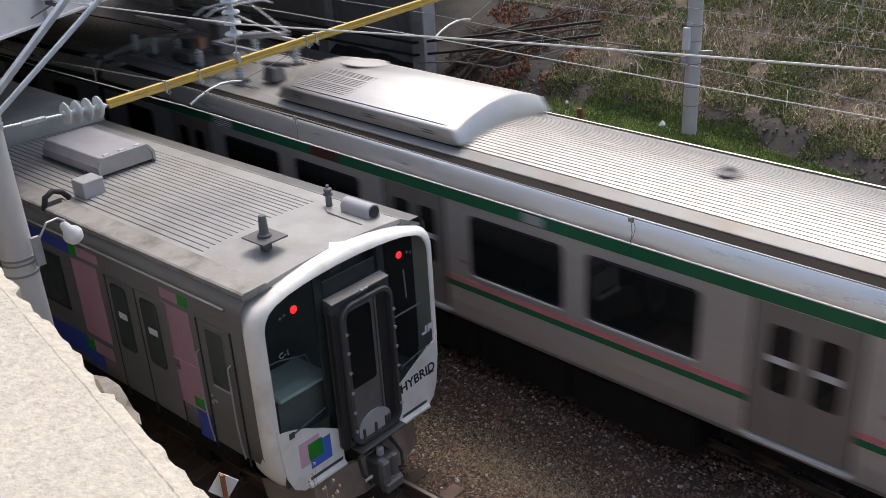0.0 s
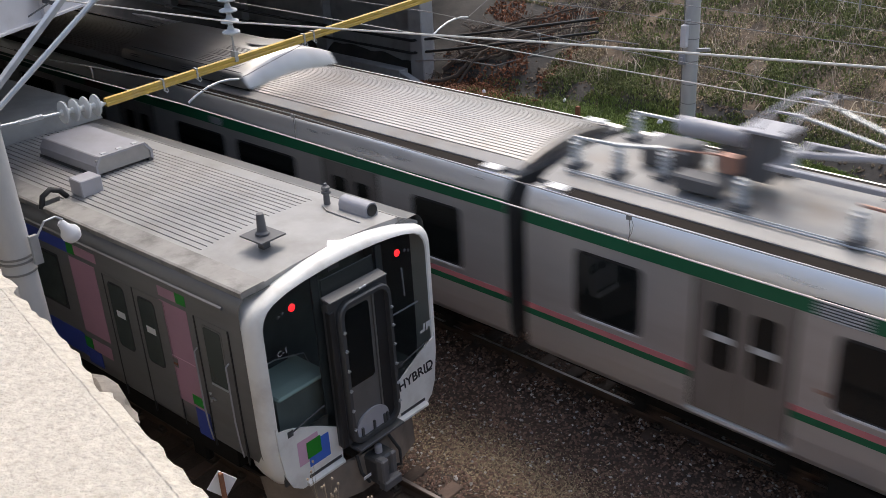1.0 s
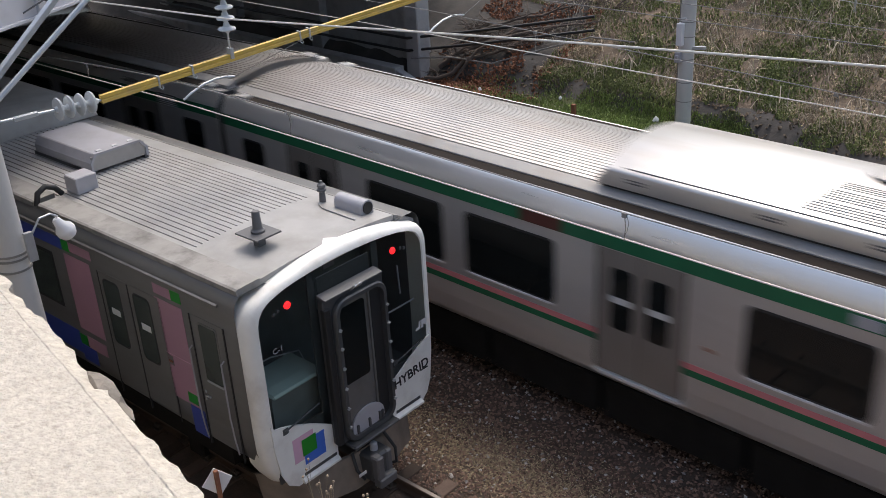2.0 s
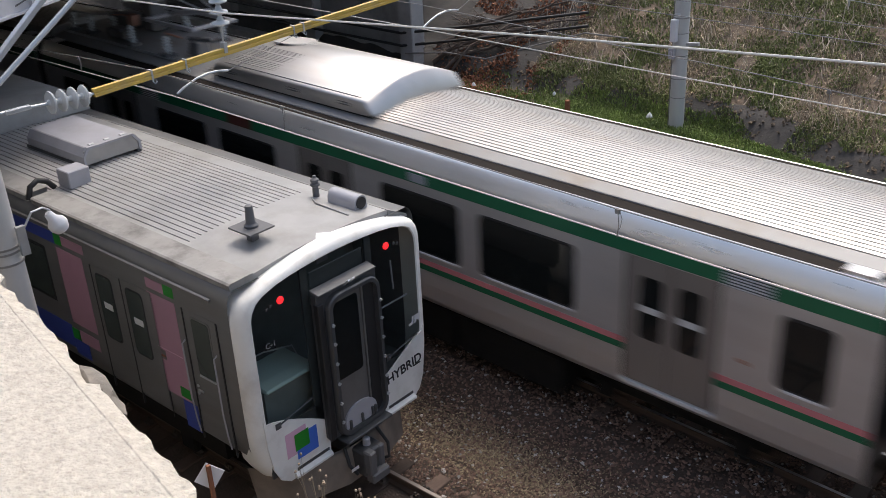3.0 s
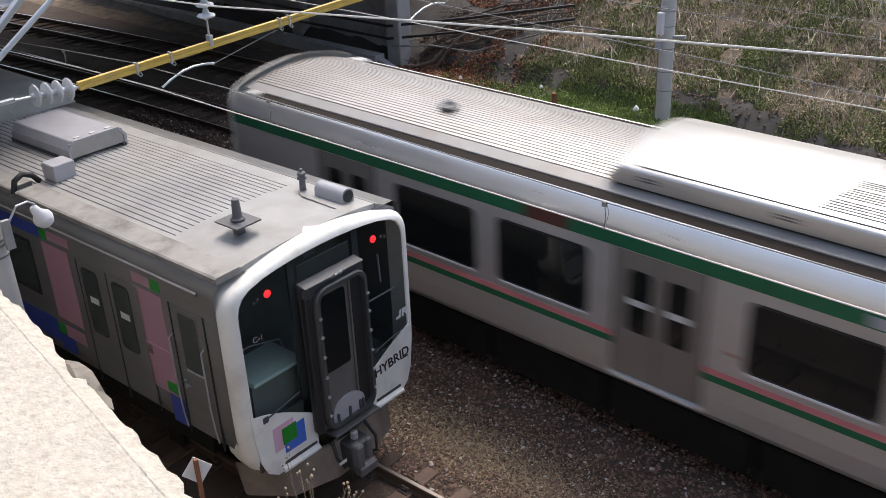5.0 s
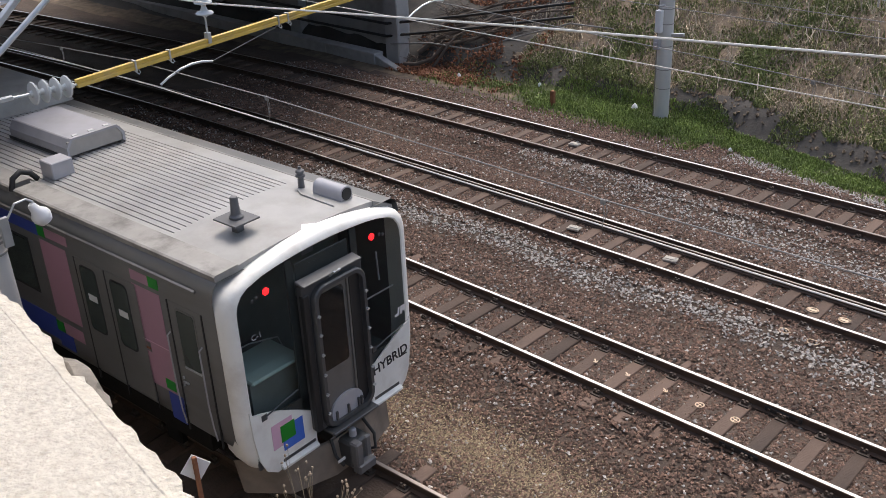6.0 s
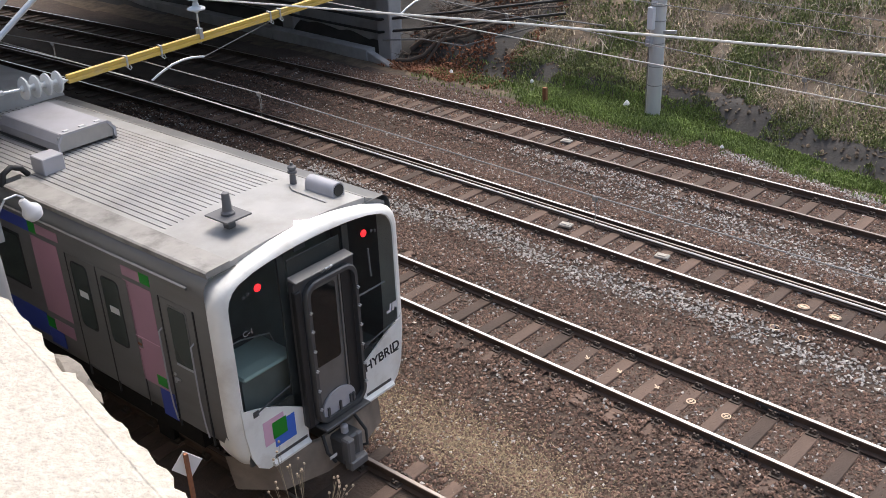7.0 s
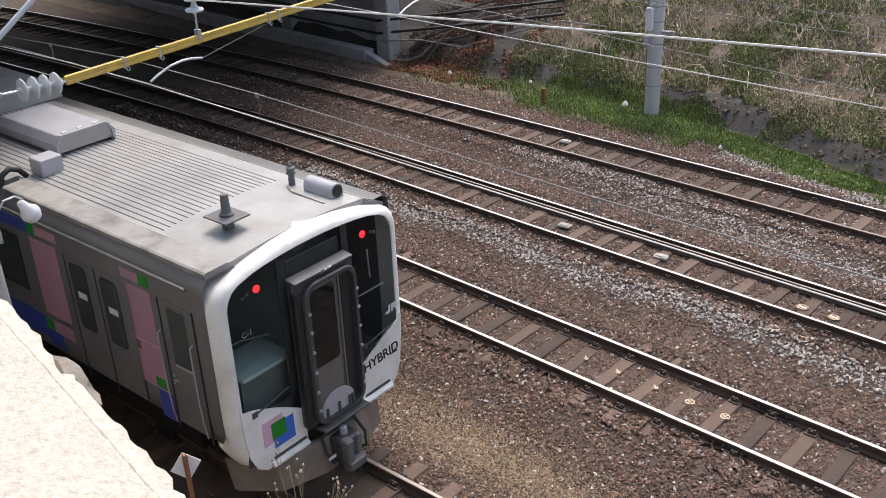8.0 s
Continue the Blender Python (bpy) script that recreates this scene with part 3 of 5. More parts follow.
build_plants()
for _k, (_x0, _y0, _x1, _y1, _rad, _up) in enumerate(((-13.9, 14.9, -11.0, 17.2, 0.07, 0.05), (-13.7, 15.5, -10.6, 18.1, 0.09, 0.10), (-14.2, 16.1, -10.9, 18.8, 0.06, 0.22), (-13.2, 16.6, -9.6, 18.4, 0.05, 0.15), (-12.9, 15.3, -11.4, 18.4, 0.045, 0.25))):
    build_branch(_x0, _y0, _x1, _y1, _rad, _up, "long weathered fallen branch lying in brushwood", 60 + _k)
_r = random.Random(77)
for _k in range(30):
    _x = _r.uniform(-13.9, -9.6)
    build_shrub(_x, 15.6 + 0.55 * (_x + 13.9) + _r.uniform(-0.3, 1.6), _r.uniform(0.7, 1.5), _r.uniform(0.3, 0.8), 15, 0, "bare tangled brown brushwood by the bridge", 100 + _k)
for _k in range(16):
    _x = _r.uniform(-8, 5.5)
    build_shrub(_x, foot(_x) + _r.uniform(0.3, 4.5), 0.35, 0.35, 7, 9, "small green bush on the bank", 200 + _k)


# ---- bridge over the line, its pier, the retaining curb ----
EDGE_DIR = Vector((-0.487, 0.873, 0))
EDGE_OUT = Vector((0.873, 0.487, 0))
EDGE_AT = Vector((-5.55, -1.13, 0))


def on_bridge(s, d, z):
    """s metres along the bridge's near edge, d metres out from it."""
    q = EDGE_AT + EDGE_DIR * s + EDGE_OUT * d
    return Vector((q.x, q.y, z))


def span(g, s0, s1, d0, d1, z0, z1):
    c = [on_bridge(s, d, z) for z in (z0, z1) for s, d in ((s0, d0), (s1, d0), (s1, d1), (s0, d1))]
    return g.add(c, [(3, 2, 1, 0), (4, 5, 6, 7), (0, 1, 5, 4), (1, 2, 6, 5), (2, 3, 7, 6), (3, 0, 4, 7)])


def build_bridge():
    b = thing("road_bridge", "pale painted girder road bridge crossing above the tracks", "bridge", kind="structure")
    part("deck", span(Geo(), -9, 26, -27.0, -0.35, 5.95, 6.55), CONCRETE, b, "concrete deck slab")
    part("girder", span(span(span(Geo(), -9, 26, -0.06, 0.0, 5.62, 6.9), -9, 26, -0.32, 0.06, 5.58, 5.62), -9, 26, -0.32, 0.10, 6.9, 6.95), BRIDGE_PAINT, b, "pale grey plate girder", 0.004)
    for k in range(14):
        part("girder", span(Geo(), -9, 26, -2.2 - 1.8 * k, -2.0 - 1.8 * k, 5.4, 5.95), CONCRETE, b, "concrete beam below the deck")
    for k in range(18):
        part("stiffener", span(Geo(), -8.5 + 1.9 * k, -8.44 + 1.9 * k, 0.0, 0.055, 5.64, 6.88), BRIDGE_PAINT, b)
    part("pier", Geo().box(-14.75, -14.15, 15.0, 15.5, -0.4, 5.6), CONCRETE, b, "square concrete pier", 0.03)
    wall = Geo().box(-34, -14.6, 15.55, 16.0, -0.4, 5.5)
    part("abutment", wall, CONCRETE, b, "stained concrete abutment wall", 0.02)
    for k, x in enumerate((-19.5, -24.5, -29.5)):
        part("pier", Geo().box(x - 0.3, x + 0.3, 15.2, 15.56, -0.4, 5.5), CONCRETE, b, "square concrete pier", 0.03)
    near = Geo().box(-34, -9.5, -5.2, -4.4, -0.5, 5.5)
    part("abutment", near, CONCRETE, b, "stained concrete abutment wall", 0.02)


def build_curb():
    c = thing("retaining_curb", "low grey concrete curb along the far track by the pier", "curb", kind="structure")
    x = -34.0
    while x < -14.9:
        part("curb_block", Geo().box(x, x + 2.38, 14.55, 14.95, -0.4, 0.04), CONCRETE, c, bevel=0.02)
        x += 2.4
    g = Geo()
    g.prism([(-0.12, -0.30), (0.12, -0.30), (0.12, 0.0), (-0.12, 0.0)], 0, 1.5)
    s = part("curb_block", g, CONCRETE, c, "sloping end block", bevel=0.02)
    s.matrix_basis = pose(-15.1, 14.72, 0.06, 0, 15, -4)
    for k, z in enumerate((0.55, 0.95)):
        part("cable_duct", Geo().tube([(-33, 15.0, z), (-22, 15.0, z - 0.06), (-14.6, 14.95, z), (-12.2, 16.0, z + 0.35), (-9.0, 17.2, z + 0.9)], 0.045, 8), BLACK, c, "dark cable duct")
    part("cable", Geo().tube([(-14.4, 14.9, 0.35), (-13.2, 15.5, 0.42), (-12.0, 16.0, 0.28), (-10.6, 16.8, 0.75), (-9.2, 17.3, 1.2), (-8.0, 17.8, 1.1)], 0.025, 6), WIRE_DULL, c, "sagging grey cable")


build_bridge()
build_curb()


# ---- near retaining wall ----
def build_near_wall():
    w = thing("retaining_wall", "rough cream mortar retaining wall top with a broken edge", "wall", kind="structure")
    Z = 6.2
    a, b = Vector((3.75, -4.80)), Vector((5.66, -5.06))
    d = (b - a).normalized()
    nrm = Vector((-d.y, d.x))
    rng = random.Random(3)
    edge, mid, n = [], [], 640
    for k in range(n + 1):
        s = -20.0 + 34.0 * k / n
        jag = 0.030 * noise.noise(Vector((s * 2.2, 0, 0))) + 0.035 * noise.noise(Vector((s * 7, 3, 0))) + 0.018 * noise.noise(Vector((s * 21, 5, 0)))
        q = a + d * s + nrm * jag
        edge.append(Vector((q.x, q.y, Z - 0.035 + 0.02 * noise.noise(Vector((s * 9, 1, 1))))))
        q2 = a + d * s - nrm * (0.075 + 0.12 * jag)
        mid.append(Vector((q2.x, q2.y, Z + 0.006 * noise.noise(Vector((s * 6, 2, 1))))))
    rows = [[Vector((q.x, q.y, -0.5)) for q in edge], [Vector((q.x, q.y, Z - 0.55)) - Vector((nrm.x, nrm.y, 0)) * (0.03 + 0.05 * rng.random()) for q in edge],
            [q - Vector((0, 0, 0.09 + 0.03 * rng.random())) - Vector((nrm.x, nrm.y, 0)) * 0.02 * rng.random() for q in edge], edge, mid]
    rows.append([q - Vector((nrm.x, nrm.y, 0)) * 0.006 - Vector((0, 0, 0.004)) for q in mid])
    rows.append([q - Vector((nrm.x, nrm.y, 0)) * 0.016 - Vector((0, 0, 0.002)) for q in mid])
    for j in range(1, 12):
        rows.append([q - Vector((nrm.x, nrm.y, 0)) * 0.5 * j + Vector((0, 0, 0.015 * noise.noise(q * 3 + Vector((j, 0, 0))))) for q in mid])
    m = len(edge)
    top = Geo()
    top.add([q for r in rows[3:] for q in r], [(j * m + i, j * m + i + 1, (j + 1) * m + i + 1, (j + 1) * m + i) for j in range(len(rows) - 4) for i in range(m - 1)])
    part("coping", top, MORTAR, w, "cream mortar top with a fine crack", smooth=False)
    face = Geo()
    face.add([q for r in rows[:4] for q in r], [(j * m + i, j * m + i + 1, (j + 1) * m + i + 1, (j + 1) * m + i) for j in range(3) for i in range(m - 1)])
    part("wall_face", face, MORTAR_EDGE, w, "ragged grey-brown wall face")
    lump = Geo()
    rings = []
    for k in range(7):
        r = 0.10 * math.sin(math.pi * (k + 0.6) / 7.4) ** 0.5
        c = a + d * (0.56 + 0.075 * k)
        rings.append([Vector((c.x, c.y, Z - 0.155)) + Vector((nrm.x, nrm.y, 0)) * (r * 0.55 * math.cos(t) + 0.035 * rng.random()) + Vector((0, 0, r * 0.8 * math.sin(t) + 0.03 * rng.random())) for t in [2 * math.pi * j / 7 for j in range(7)]])
    lump.loft(rings, True, True)
    part("broken_lump", lump, mat("broken_grey_stone", (0.22, 0.195, 0.165), 0.9, 0.0, 0.3, 9.0, bump=0.6, bump_scale=30), w, "broken grey lump under the edge")
    back = Geo().box(-60, 60, -45, -9.6, -0.5, 6.12)
    part("bank_top", back, EARTH, w, "raised ground behind the wall")


build_near_wall()


# ---- masts, wires, insulators ----
def disc_insulator(g, m, count, step=0.115, r=0.125):
    for k in range(count):
        g.lathe([(0.03, k * step), (0.045, k * step + 0.03), (r * 0.96, k * step + 0.035), (r, k * step + 0.05), (r * 0.9, k * step + 0.066), (0.05, k * step + 0.085), (0.03, (k + 1) * step)], 20, m)
    return g


def build_mast():
    m = thing("catenary_mast", "grey concrete catenary mast beside the retaining wall", "utility pole", pose(-3.0, -2.52, 0))
    prof = [(0.215, -0.5), (0.205, 2.0), (0.185, 4.5), (0.17, 7.2)]
    part("pole", Geo().lathe(prof, 28), POLE_CONC, m, "tapered concrete pole", smooth=True)
    for z in (3.42, 3.56, 3.62):
        part("band", Geo().lathe([(0.20, z - 0.012), (0.205, z - 0.012), (0.205, z + 0.012), (0.20, z + 0.012)], 28), WIRE_DULL, m)
    for z in (5.30, 5.2):
        part("band", Geo().lathe([(0.19, z - 0.03), (0.20, z - 0.03), (0.20, z + 0.03), (0.19, z + 0.03)], 28), GALV, m, "galvanised clamp band")
    part("strut", Geo().tube([(0.0, 0.16, 5.30), (0.0, 1.9, 6.50)], 0.035, 8), GALV, m, "galvanised diagonal strut")
    part("strut", Geo().prism([(-0.05, -0.03), (0.05, -0.03), (0.05, 0.03), (-0.05, 0.03)], 0, 2.3).mesh("strut", GALV, 0.006), None, m, "galvanised angle strut").matrix_basis = \
        Matrix.Translation((0.1, 0.10, 5.5)) @ Vector((0, 0.77, 0.64)).to_track_quat("X", "Z").to_matrix().to_4x4()
    part("rod", Geo().tube([(0, 0.16, 5.15), (0, 1.56, 5.08)], 0.016, 8), GALV, m, "steel tie rod with a turnbuckle")
    part("turnbuckle", Geo().box(-0.03, 0.03, 0.40, 0.70, 5.105, 5.155), GALV, m, bevel=0.008)
    part("insulator", disc_insulator(Geo(), Matrix.Translation((0, 0.90, 5.115)) @ pose(0, 0, 0, -93), 4, 0.137, 0.137), PORCELAIN, m, "four grey porcelain discs", smooth=True)
    rod = part("arm", Geo().prism([(-0.032, 0.0), (0.032, 0.0), (0.032, 0.035), (0.02, 0.05), (0.032, 0.065), (0.032, 0.10), (-0.032, 0.10), (-0.032, 0.065), (-0.02, 0.05), (-0.032, 0.035)], 0, 15.5),
               YELLOW, m, "long yellow insulated cross arm")
    rod.matrix_basis = Matrix.Translation((0, 1.49, 5.043)) @ Vector((0, 1, 0.045)).to_track_quat("X", "Z").to_matrix().to_4x4()
    for y in (2.28, 2.78, 4.55, 4.72):
        part("clamp", Geo().box(-0.04, 0.04, y - 0.012, y + 0.012, 5.02 + 0.045 * (y - 1.49), 5.16 + 0.045 * (y - 1.49)).tube([(0, y, 5.02 + 0.045 * (y - 1.49)), (0.03, y + 0.03, 4.98 + 0.045 * (y - 1.49)), (0, y + 0.07, 4.99 + 0.045 * (y - 1.49)), (0, y + 0.05, 5.03 + 0.045 * (y - 1.49))], 0.007, 5), GALV, rod).matrix_parent_inverse = rod.matrix_basis.inverted()
    for y in (3.40, 8.0, 11.7):
        z = 5.09 + 0.045 * (y - 1.49)
        h = part("hanger", Geo().tube([(0, y, z - 0.06), (0, y, z + 0.46)], 0.014, 8).box(-0.045, 0.045, y - 0.025, y + 0.025, z - 0.01, z + 0.13), GALV, m, "steel hanger with clamp")
        part("insulator", disc_insulator(Geo(), Matrix.Translation((0, y, z + 0.335)), 5, 0.14, 0.12), PORCELAIN, h, "white porcelain disc string", smooth=True)
    for y, z in ((2.60, 4.80), (7.10, 4.75)):
        zz = 5.04 + 0.045 * (y + 2.10 - 1.49)
        part("steady_arm", Geo().tube([(0, y, z), (0.0, y + 0.12, z + 0.06), (0, y + 0.32, z + 0.13), (0, y + 0.50, z + 0.155), (0, y + 0.65, z + 0.15), (0, y + 0.81, z + 0.12)], 0.016, 8), GALV, m, "bent steady arm on the contact wire")
        part("drop_wire", Geo().tube([(0, y + 0.81, z + 0.12), (0, y + 2.10, zz)], 0.005, 5), WIRE_DULL, m)
    lamp = part("lamp_bracket", Geo().box(0.17, 0.23, 0.12, 0.22, 3.50, 3.86).tube([(0.20, 0.20, 3.80), (0.2, 0.34, 3.98), (0.2, 0.48, 3.99), (0.2, 0.56, 3.93)], 0.014, 8), GALV, m, "small bracket and conduit")
    part("lamp_shade", Geo().lathe([(0.03, 0.10), (0.05, 0.08), (0.065, 0.0), (0.115, -0.07), (0.12, -0.12), (0.09, -0.19), (0.03, -0.21)], 22, Matrix.Translation((0.2, 0.57, 3.82)) @ pose(0, 0, 0, 28)), LAMP_WHITE, lamp, "white bell-shaped lamp shell", smooth=True)


def build_far_pole():
    m = thing("line_pole", "grey concrete line pole at the foot of the bank", "utility pole", pose(-4.9, 15.5, -0.45))
    part("pole", Geo().lathe([(0.195, 0), (0.185, 3.5), (0.165, 9.0)], 26), POLE_CONC, m, "tapered concrete pole", smooth=True)
    for z in (0.95, 1.45, 2.05, 2.62, 3.0):
        part("band", Geo().lathe([(0.188, z - 0.010), (0.197, z - 0.010), (0.197, z + 0.010), (0.188, z + 0.010)], 26), WIRE_DULL, m)
    part("conduit", Geo().tube([(-0.17, -0.11, 3.6), (-0.165, -0.13, 0.0)], 0.014, 8), WIRE_DULL, m, "thin dark conduit")
    part("junction_box", Geo().box(-0.15, 0.02, -0.31, -0.17, 2.42, 2.98), LAMP_WHITE, m, "pale grey junction box", bevel=0.015)
    part("fitting", Geo().box(-0.17, -0.02, -0.30, -0.17, 1.98, 2.26).box(-0.13, -0.05, -0.33, -0.29, 2.05, 2.18), GREY_BOX, m, "small grey fitting", bevel=0.01)
    part("bracket", Geo().box(0.1, 0.85, -0.05, 0.05, 2.25, 2.33, Matrix.Translation((0, 0, 0)) @ pose(0, 0, 0, 0, -8)), GALV, m, "angle bracket", bevel=0.005)
    part("tag", Geo().box(-0.10, 0.06, -0.20, -0.185, 3.04, 3.12), STICKER, m)


def wire(name, pts, r, material, label, group="overhead wires"):
    return solid(name, Geo().tube(pts, r, 6), material, label, "wire", group)


def sag(a, b, drop, n=24):
    a, b = Vector(a), Vector(b)
    return [a.lerp(b, k / n) - Vector((0, 0, drop * 4 * (k / n) * (1 - k / n))) for k in range(n + 1)]


def build_wires():
    wire("contact_wire", [(-45, -0.1, 4.45), (-7, 0.0, 4.69), (-3, 0.0, 4.80), (0, 0, 4.815), (40, 0.1, 4.82)], 0.0075, WIRE, "bright contact wire above the siding")
    wire("contact_wire", [(-45, 4.0, 4.77), (-3, 4.5, 4.75), (40, 4.6, 4.70)], 0.0075, WIRE, "bright contact wire above the main line")
    wire("contact_wire", [(-45, 7.7, 4.58), (-3, 8.2, 4.53), (40, 8.3, 4.4)], 0.0075, WIRE_DULL, "contact wire above the second track")
    wire("messenger_wire", [(-45, -0.05, 4.70), (-7, 0.0, 4.83), (-5.4, 0.0, 4.94), (-3.47, 0, 5.06), (-0.7, 0, 5.10), (3.9, 0, 5.06), (12, 0, 5.10), (40, 0, 5.3)], 0.006, WIRE_DULL, "thin messenger wire above the siding")
    wire("messenger_wire", [(-45, 4.0, 5.15), (-3, 4.52, 5.12), (0.3, 4.52, 5.02), (2.5, 4.52, 4.96), (4.4, 4.52, 4.88), (12, 4.5, 4.8), (40, 4.5, 5.0)], 0.006, WIRE_DULL, "thin messenger wire above the main line")
    wire("messenger_wire", [(-45, 7.7, 4.9), (-3, 8.2, 4.80), (0.4, 8.25, 4.76), (3.0, 8.25, 4.74), (40, 8.3, 4.8)], 0.006, WIRE_DULL, "thin messenger wire above the second track")
    wire("feeder_wire", [on_bridge(1.0, 0.45, 5.86), (-1.55, 0.0, 6.03), (2.96, 0.0, 6.39), (6.02, 0.0, 6.61), (14, 0.0, 7.2), (40, 0, 9)], 0.010, WIRE, "thick bright feeder wire from the bridge")
    for y, pairs in ((0.0, ((-5.4, 4.735, 4.93), (-0.66, 4.81, 5.09), (3.86, 4.80, 5.05))), (4.52, ((-0.8, 4.74, 5.05), (3.62, 4.72, 4.90)))):
        for x, z0, z1 in pairs:
            g = Geo().tube([(x, y, z0), (x + 0.015, y, (z0 + z1) / 2), (x, y, z1)], 0.004, 5)
            g.tube([(x + 0.02, y, z1), (x + 0.045, y, z1 - 0.07), (x + 0.03, y, z1 - 0.15), (x, y, z1 - 0.2)], 0.003, 5).box(x - 0.022, x + 0.022, y - 0.012, y + 0.012, z1 - 0.03, z1 + 0.012)
            solid("dropper", g, WIRE_DULL, "thin wire dropper between messenger and contact wire", "wire", "overhead wires")
    b = thing("wire_anchor", "white porcelain feeder anchor on the bridge girder", "insulator", Matrix.Translation(on_bridge(1.0, 0.12, 5.86)))
    part("bracket", Geo().box(-0.12, 0.3, -0.03, 0.03, -0.03, 0.03).tube([(-0.1, -0.7, -0.35), (0.15, 0, 0)], 0.012, 6), GREY_DARKBOX, b, "dark bracket")
    part("insulator", Geo().lathe([(0.02, 0.02), (0.14, 0.05), (0.15, 0.08), (0.04, 0.12)], 18), PORCELAIN, b, "white porcelain disc", smooth=True)


build_mast()
build_far_pole()
build_wires()


# ---- small things beside the line ----
SEED = mat("pale_seed_head", (0.42, 0.33, 0.24), 0.9)


def build_small():
    f = thing("wire_fence", "thin grey wire fence along the top of the bank", "fence")
    for k in range(14):
        x = -12 + 1.35 * k
        y = foot(x) + 4.3
        z = ground_height(x, y)
        part("post", Geo().tube([(x, y, z - 0.2), (x, y, z + 1.05)], 0.03, 8), GALV, f)
    for h in (0.35, 0.65, 0.98):
        part("strand", Geo().tube([(-12 + 0.45 * k, foot(-12 + 0.45 * k) + 4.3, ground_height(-12 + 0.45 * k, foot(-12 + 0.45 * k) + 4.3) * 0 + 2.1 + h) for k in range(40)], 0.008, 5), GALV, f)
    s = thing("marker_sign", "white diamond sign plate on a rusty post below the wall", "sign", pose(0.97, -2.55, -0.3))
    part("post", Geo().box(-0.02, 0.02, -0.02, 0.02, 0, 2.76), RUST_POST, s, "rusty flat post", bevel=0.004)
    plate = part("plate", Geo().prism([(-0.15, -0.02), (0.015, -0.17), (0.15, 0.03), (-0.015, 0.17)], 0, 0.008), SIGN_WHITE, s, "white diamond plate")
    plate.matrix_basis = Matrix.Translation((-0.035, 0.015, 2.60)) @ pose(0, 0, 0, 0, 0, -28)
    for x, y, hgt in ((0.9, -0.95, 0.0),):
        w = thing("dry_weed", "dry brown weed with seed heads", "plant", pose(1.05, -1.30, -0.25))
        g, rr = Geo(), random.Random(8)
        for k in range(11):
            a, l = rr.uniform(0, 6.28), rr.uniform(0.12, 0.5)
            tip = Vector((math.cos(a) * l, math.sin(a) * l, rr.uniform(1.25, 1.80)))
            g.tube([(0, 0, 0), tip * 0.55 * Vector((0.5, 0.5, 1)).length / 1.2, tip], [0.006, 0.005, 0.003], 5)
            for j in range(3):
                q = tip + Vector((rr.gauss(0, 0.05), rr.gauss(0, 0.05), rr.gauss(0, 0.03)))
                g.tube([tip * 0.8, q], 0.002, 4)
                part("seed_head", Geo().lathe([(0.004, 0), (0.016, 0.012), (0.012, 0.03), (0.003, 0.035)], 7, Matrix.Translation(q)), SEED, w)
        part("stalk", g, STRAW, w)
    p = solid("marker_post", Geo().box(-7.80, -7.68, 14.52, 14.62, -0.35, 0.12), RUST_POST, "short rusty red-brown marker post in the grass", "post", bevel=0.01)
    for k, (x, y, s_) in enumerate(((-5.75, 15.55, 0.085), (-2.25, 14.3, 0.05), (-11.6, 15.0, 0.07), (-8.6, 13.7, 0.035), (-9.0, 15.6, 0.06))):
        rr = random.Random(40 + k)
        z = ground_height(x, y)
        g = Geo().loft([[Vector((x, y, z + 0.05)) + Vector((math.cos(t) * s_ * q * rr.uniform(0.7, 1.2), math.sin(t) * s_ * q * rr.uniform(0.7, 1.2), h * s_)) for t in [0.785 * j for j in range(8)]] for q, h in ((0.6, -0.4), (1.0, 0.2), (0.8, 0.9), (0.2, 1.6))], True, True)
        solid("plastic_scrap", g, PLASTIC, "crumpled white plastic scrap lying in the grass", "litter", "litter")
    for x, y in ((-0.20, 8.27), (-2.40, 8.27), (-5.2, 12.1)):
        b = thing("rail_joint_box", "dusty tan bond box lying between the rails", "box", pose(x, y, -0.14, 0, 0, 8))
        part("body", Geo().box(-0.13, 0.13, -0.09, 0.09, 0, 0.05), MORTAR_EDGE, b, bevel=0.012)
        part("cover", Geo().box(-0.09, 0.09, -0.055, 0.055, 0.05, 0.065), MORTAR_EDGE, b, bevel=0.006)
    mk = random.Random(12)
    for k, x in enumerate((0.72, 1.31, 1.97, 2.54, 3.10)):
        g = Geo()
        if k < 3:
            g.box(-0.08, 0.05, -0.012, 0.012, 0, 0.003).box(-0.012, 0.07, 0.0, 0.022, 0, 0.003, pose(0, 0.03, 0, 0, 0, -35)).box(-0.012, 0.07, -0.022, 0.0, 0, 0.003, pose(0, -0.03, 0, 0, 0, 35))
        else:
            for j in range(14):
                a = 2 * math.pi * j / 14
                g.box(-0.011, 0.011, -0.02, 0.02, 0, 0.003, pose(math.cos(a) * 0.075, math.sin(a) * 0.075, 0, 0, 0, math.degrees(a)))
            g.box(-0.06, 0.06, -0.009, 0.009, 0, 0.0028, pose(0, 0, 0, 0, 0, 40)).box(-0.06, 0.06, -0.009, 0.009, 0, 0.0026, pose(0, 0, 0, 0, 0, -50))
        ob = solid("chalk_mark", g, YELLOW_MARK, "orange-yellow painted arrow or ring on a sleeper", "paint mark", "sleeper marks")
        ob.matrix_basis = pose(x, 4.585, -0.119, 0, 0, mk.uniform(-60, -20)) @ Matrix.Scale(0.8, 4)


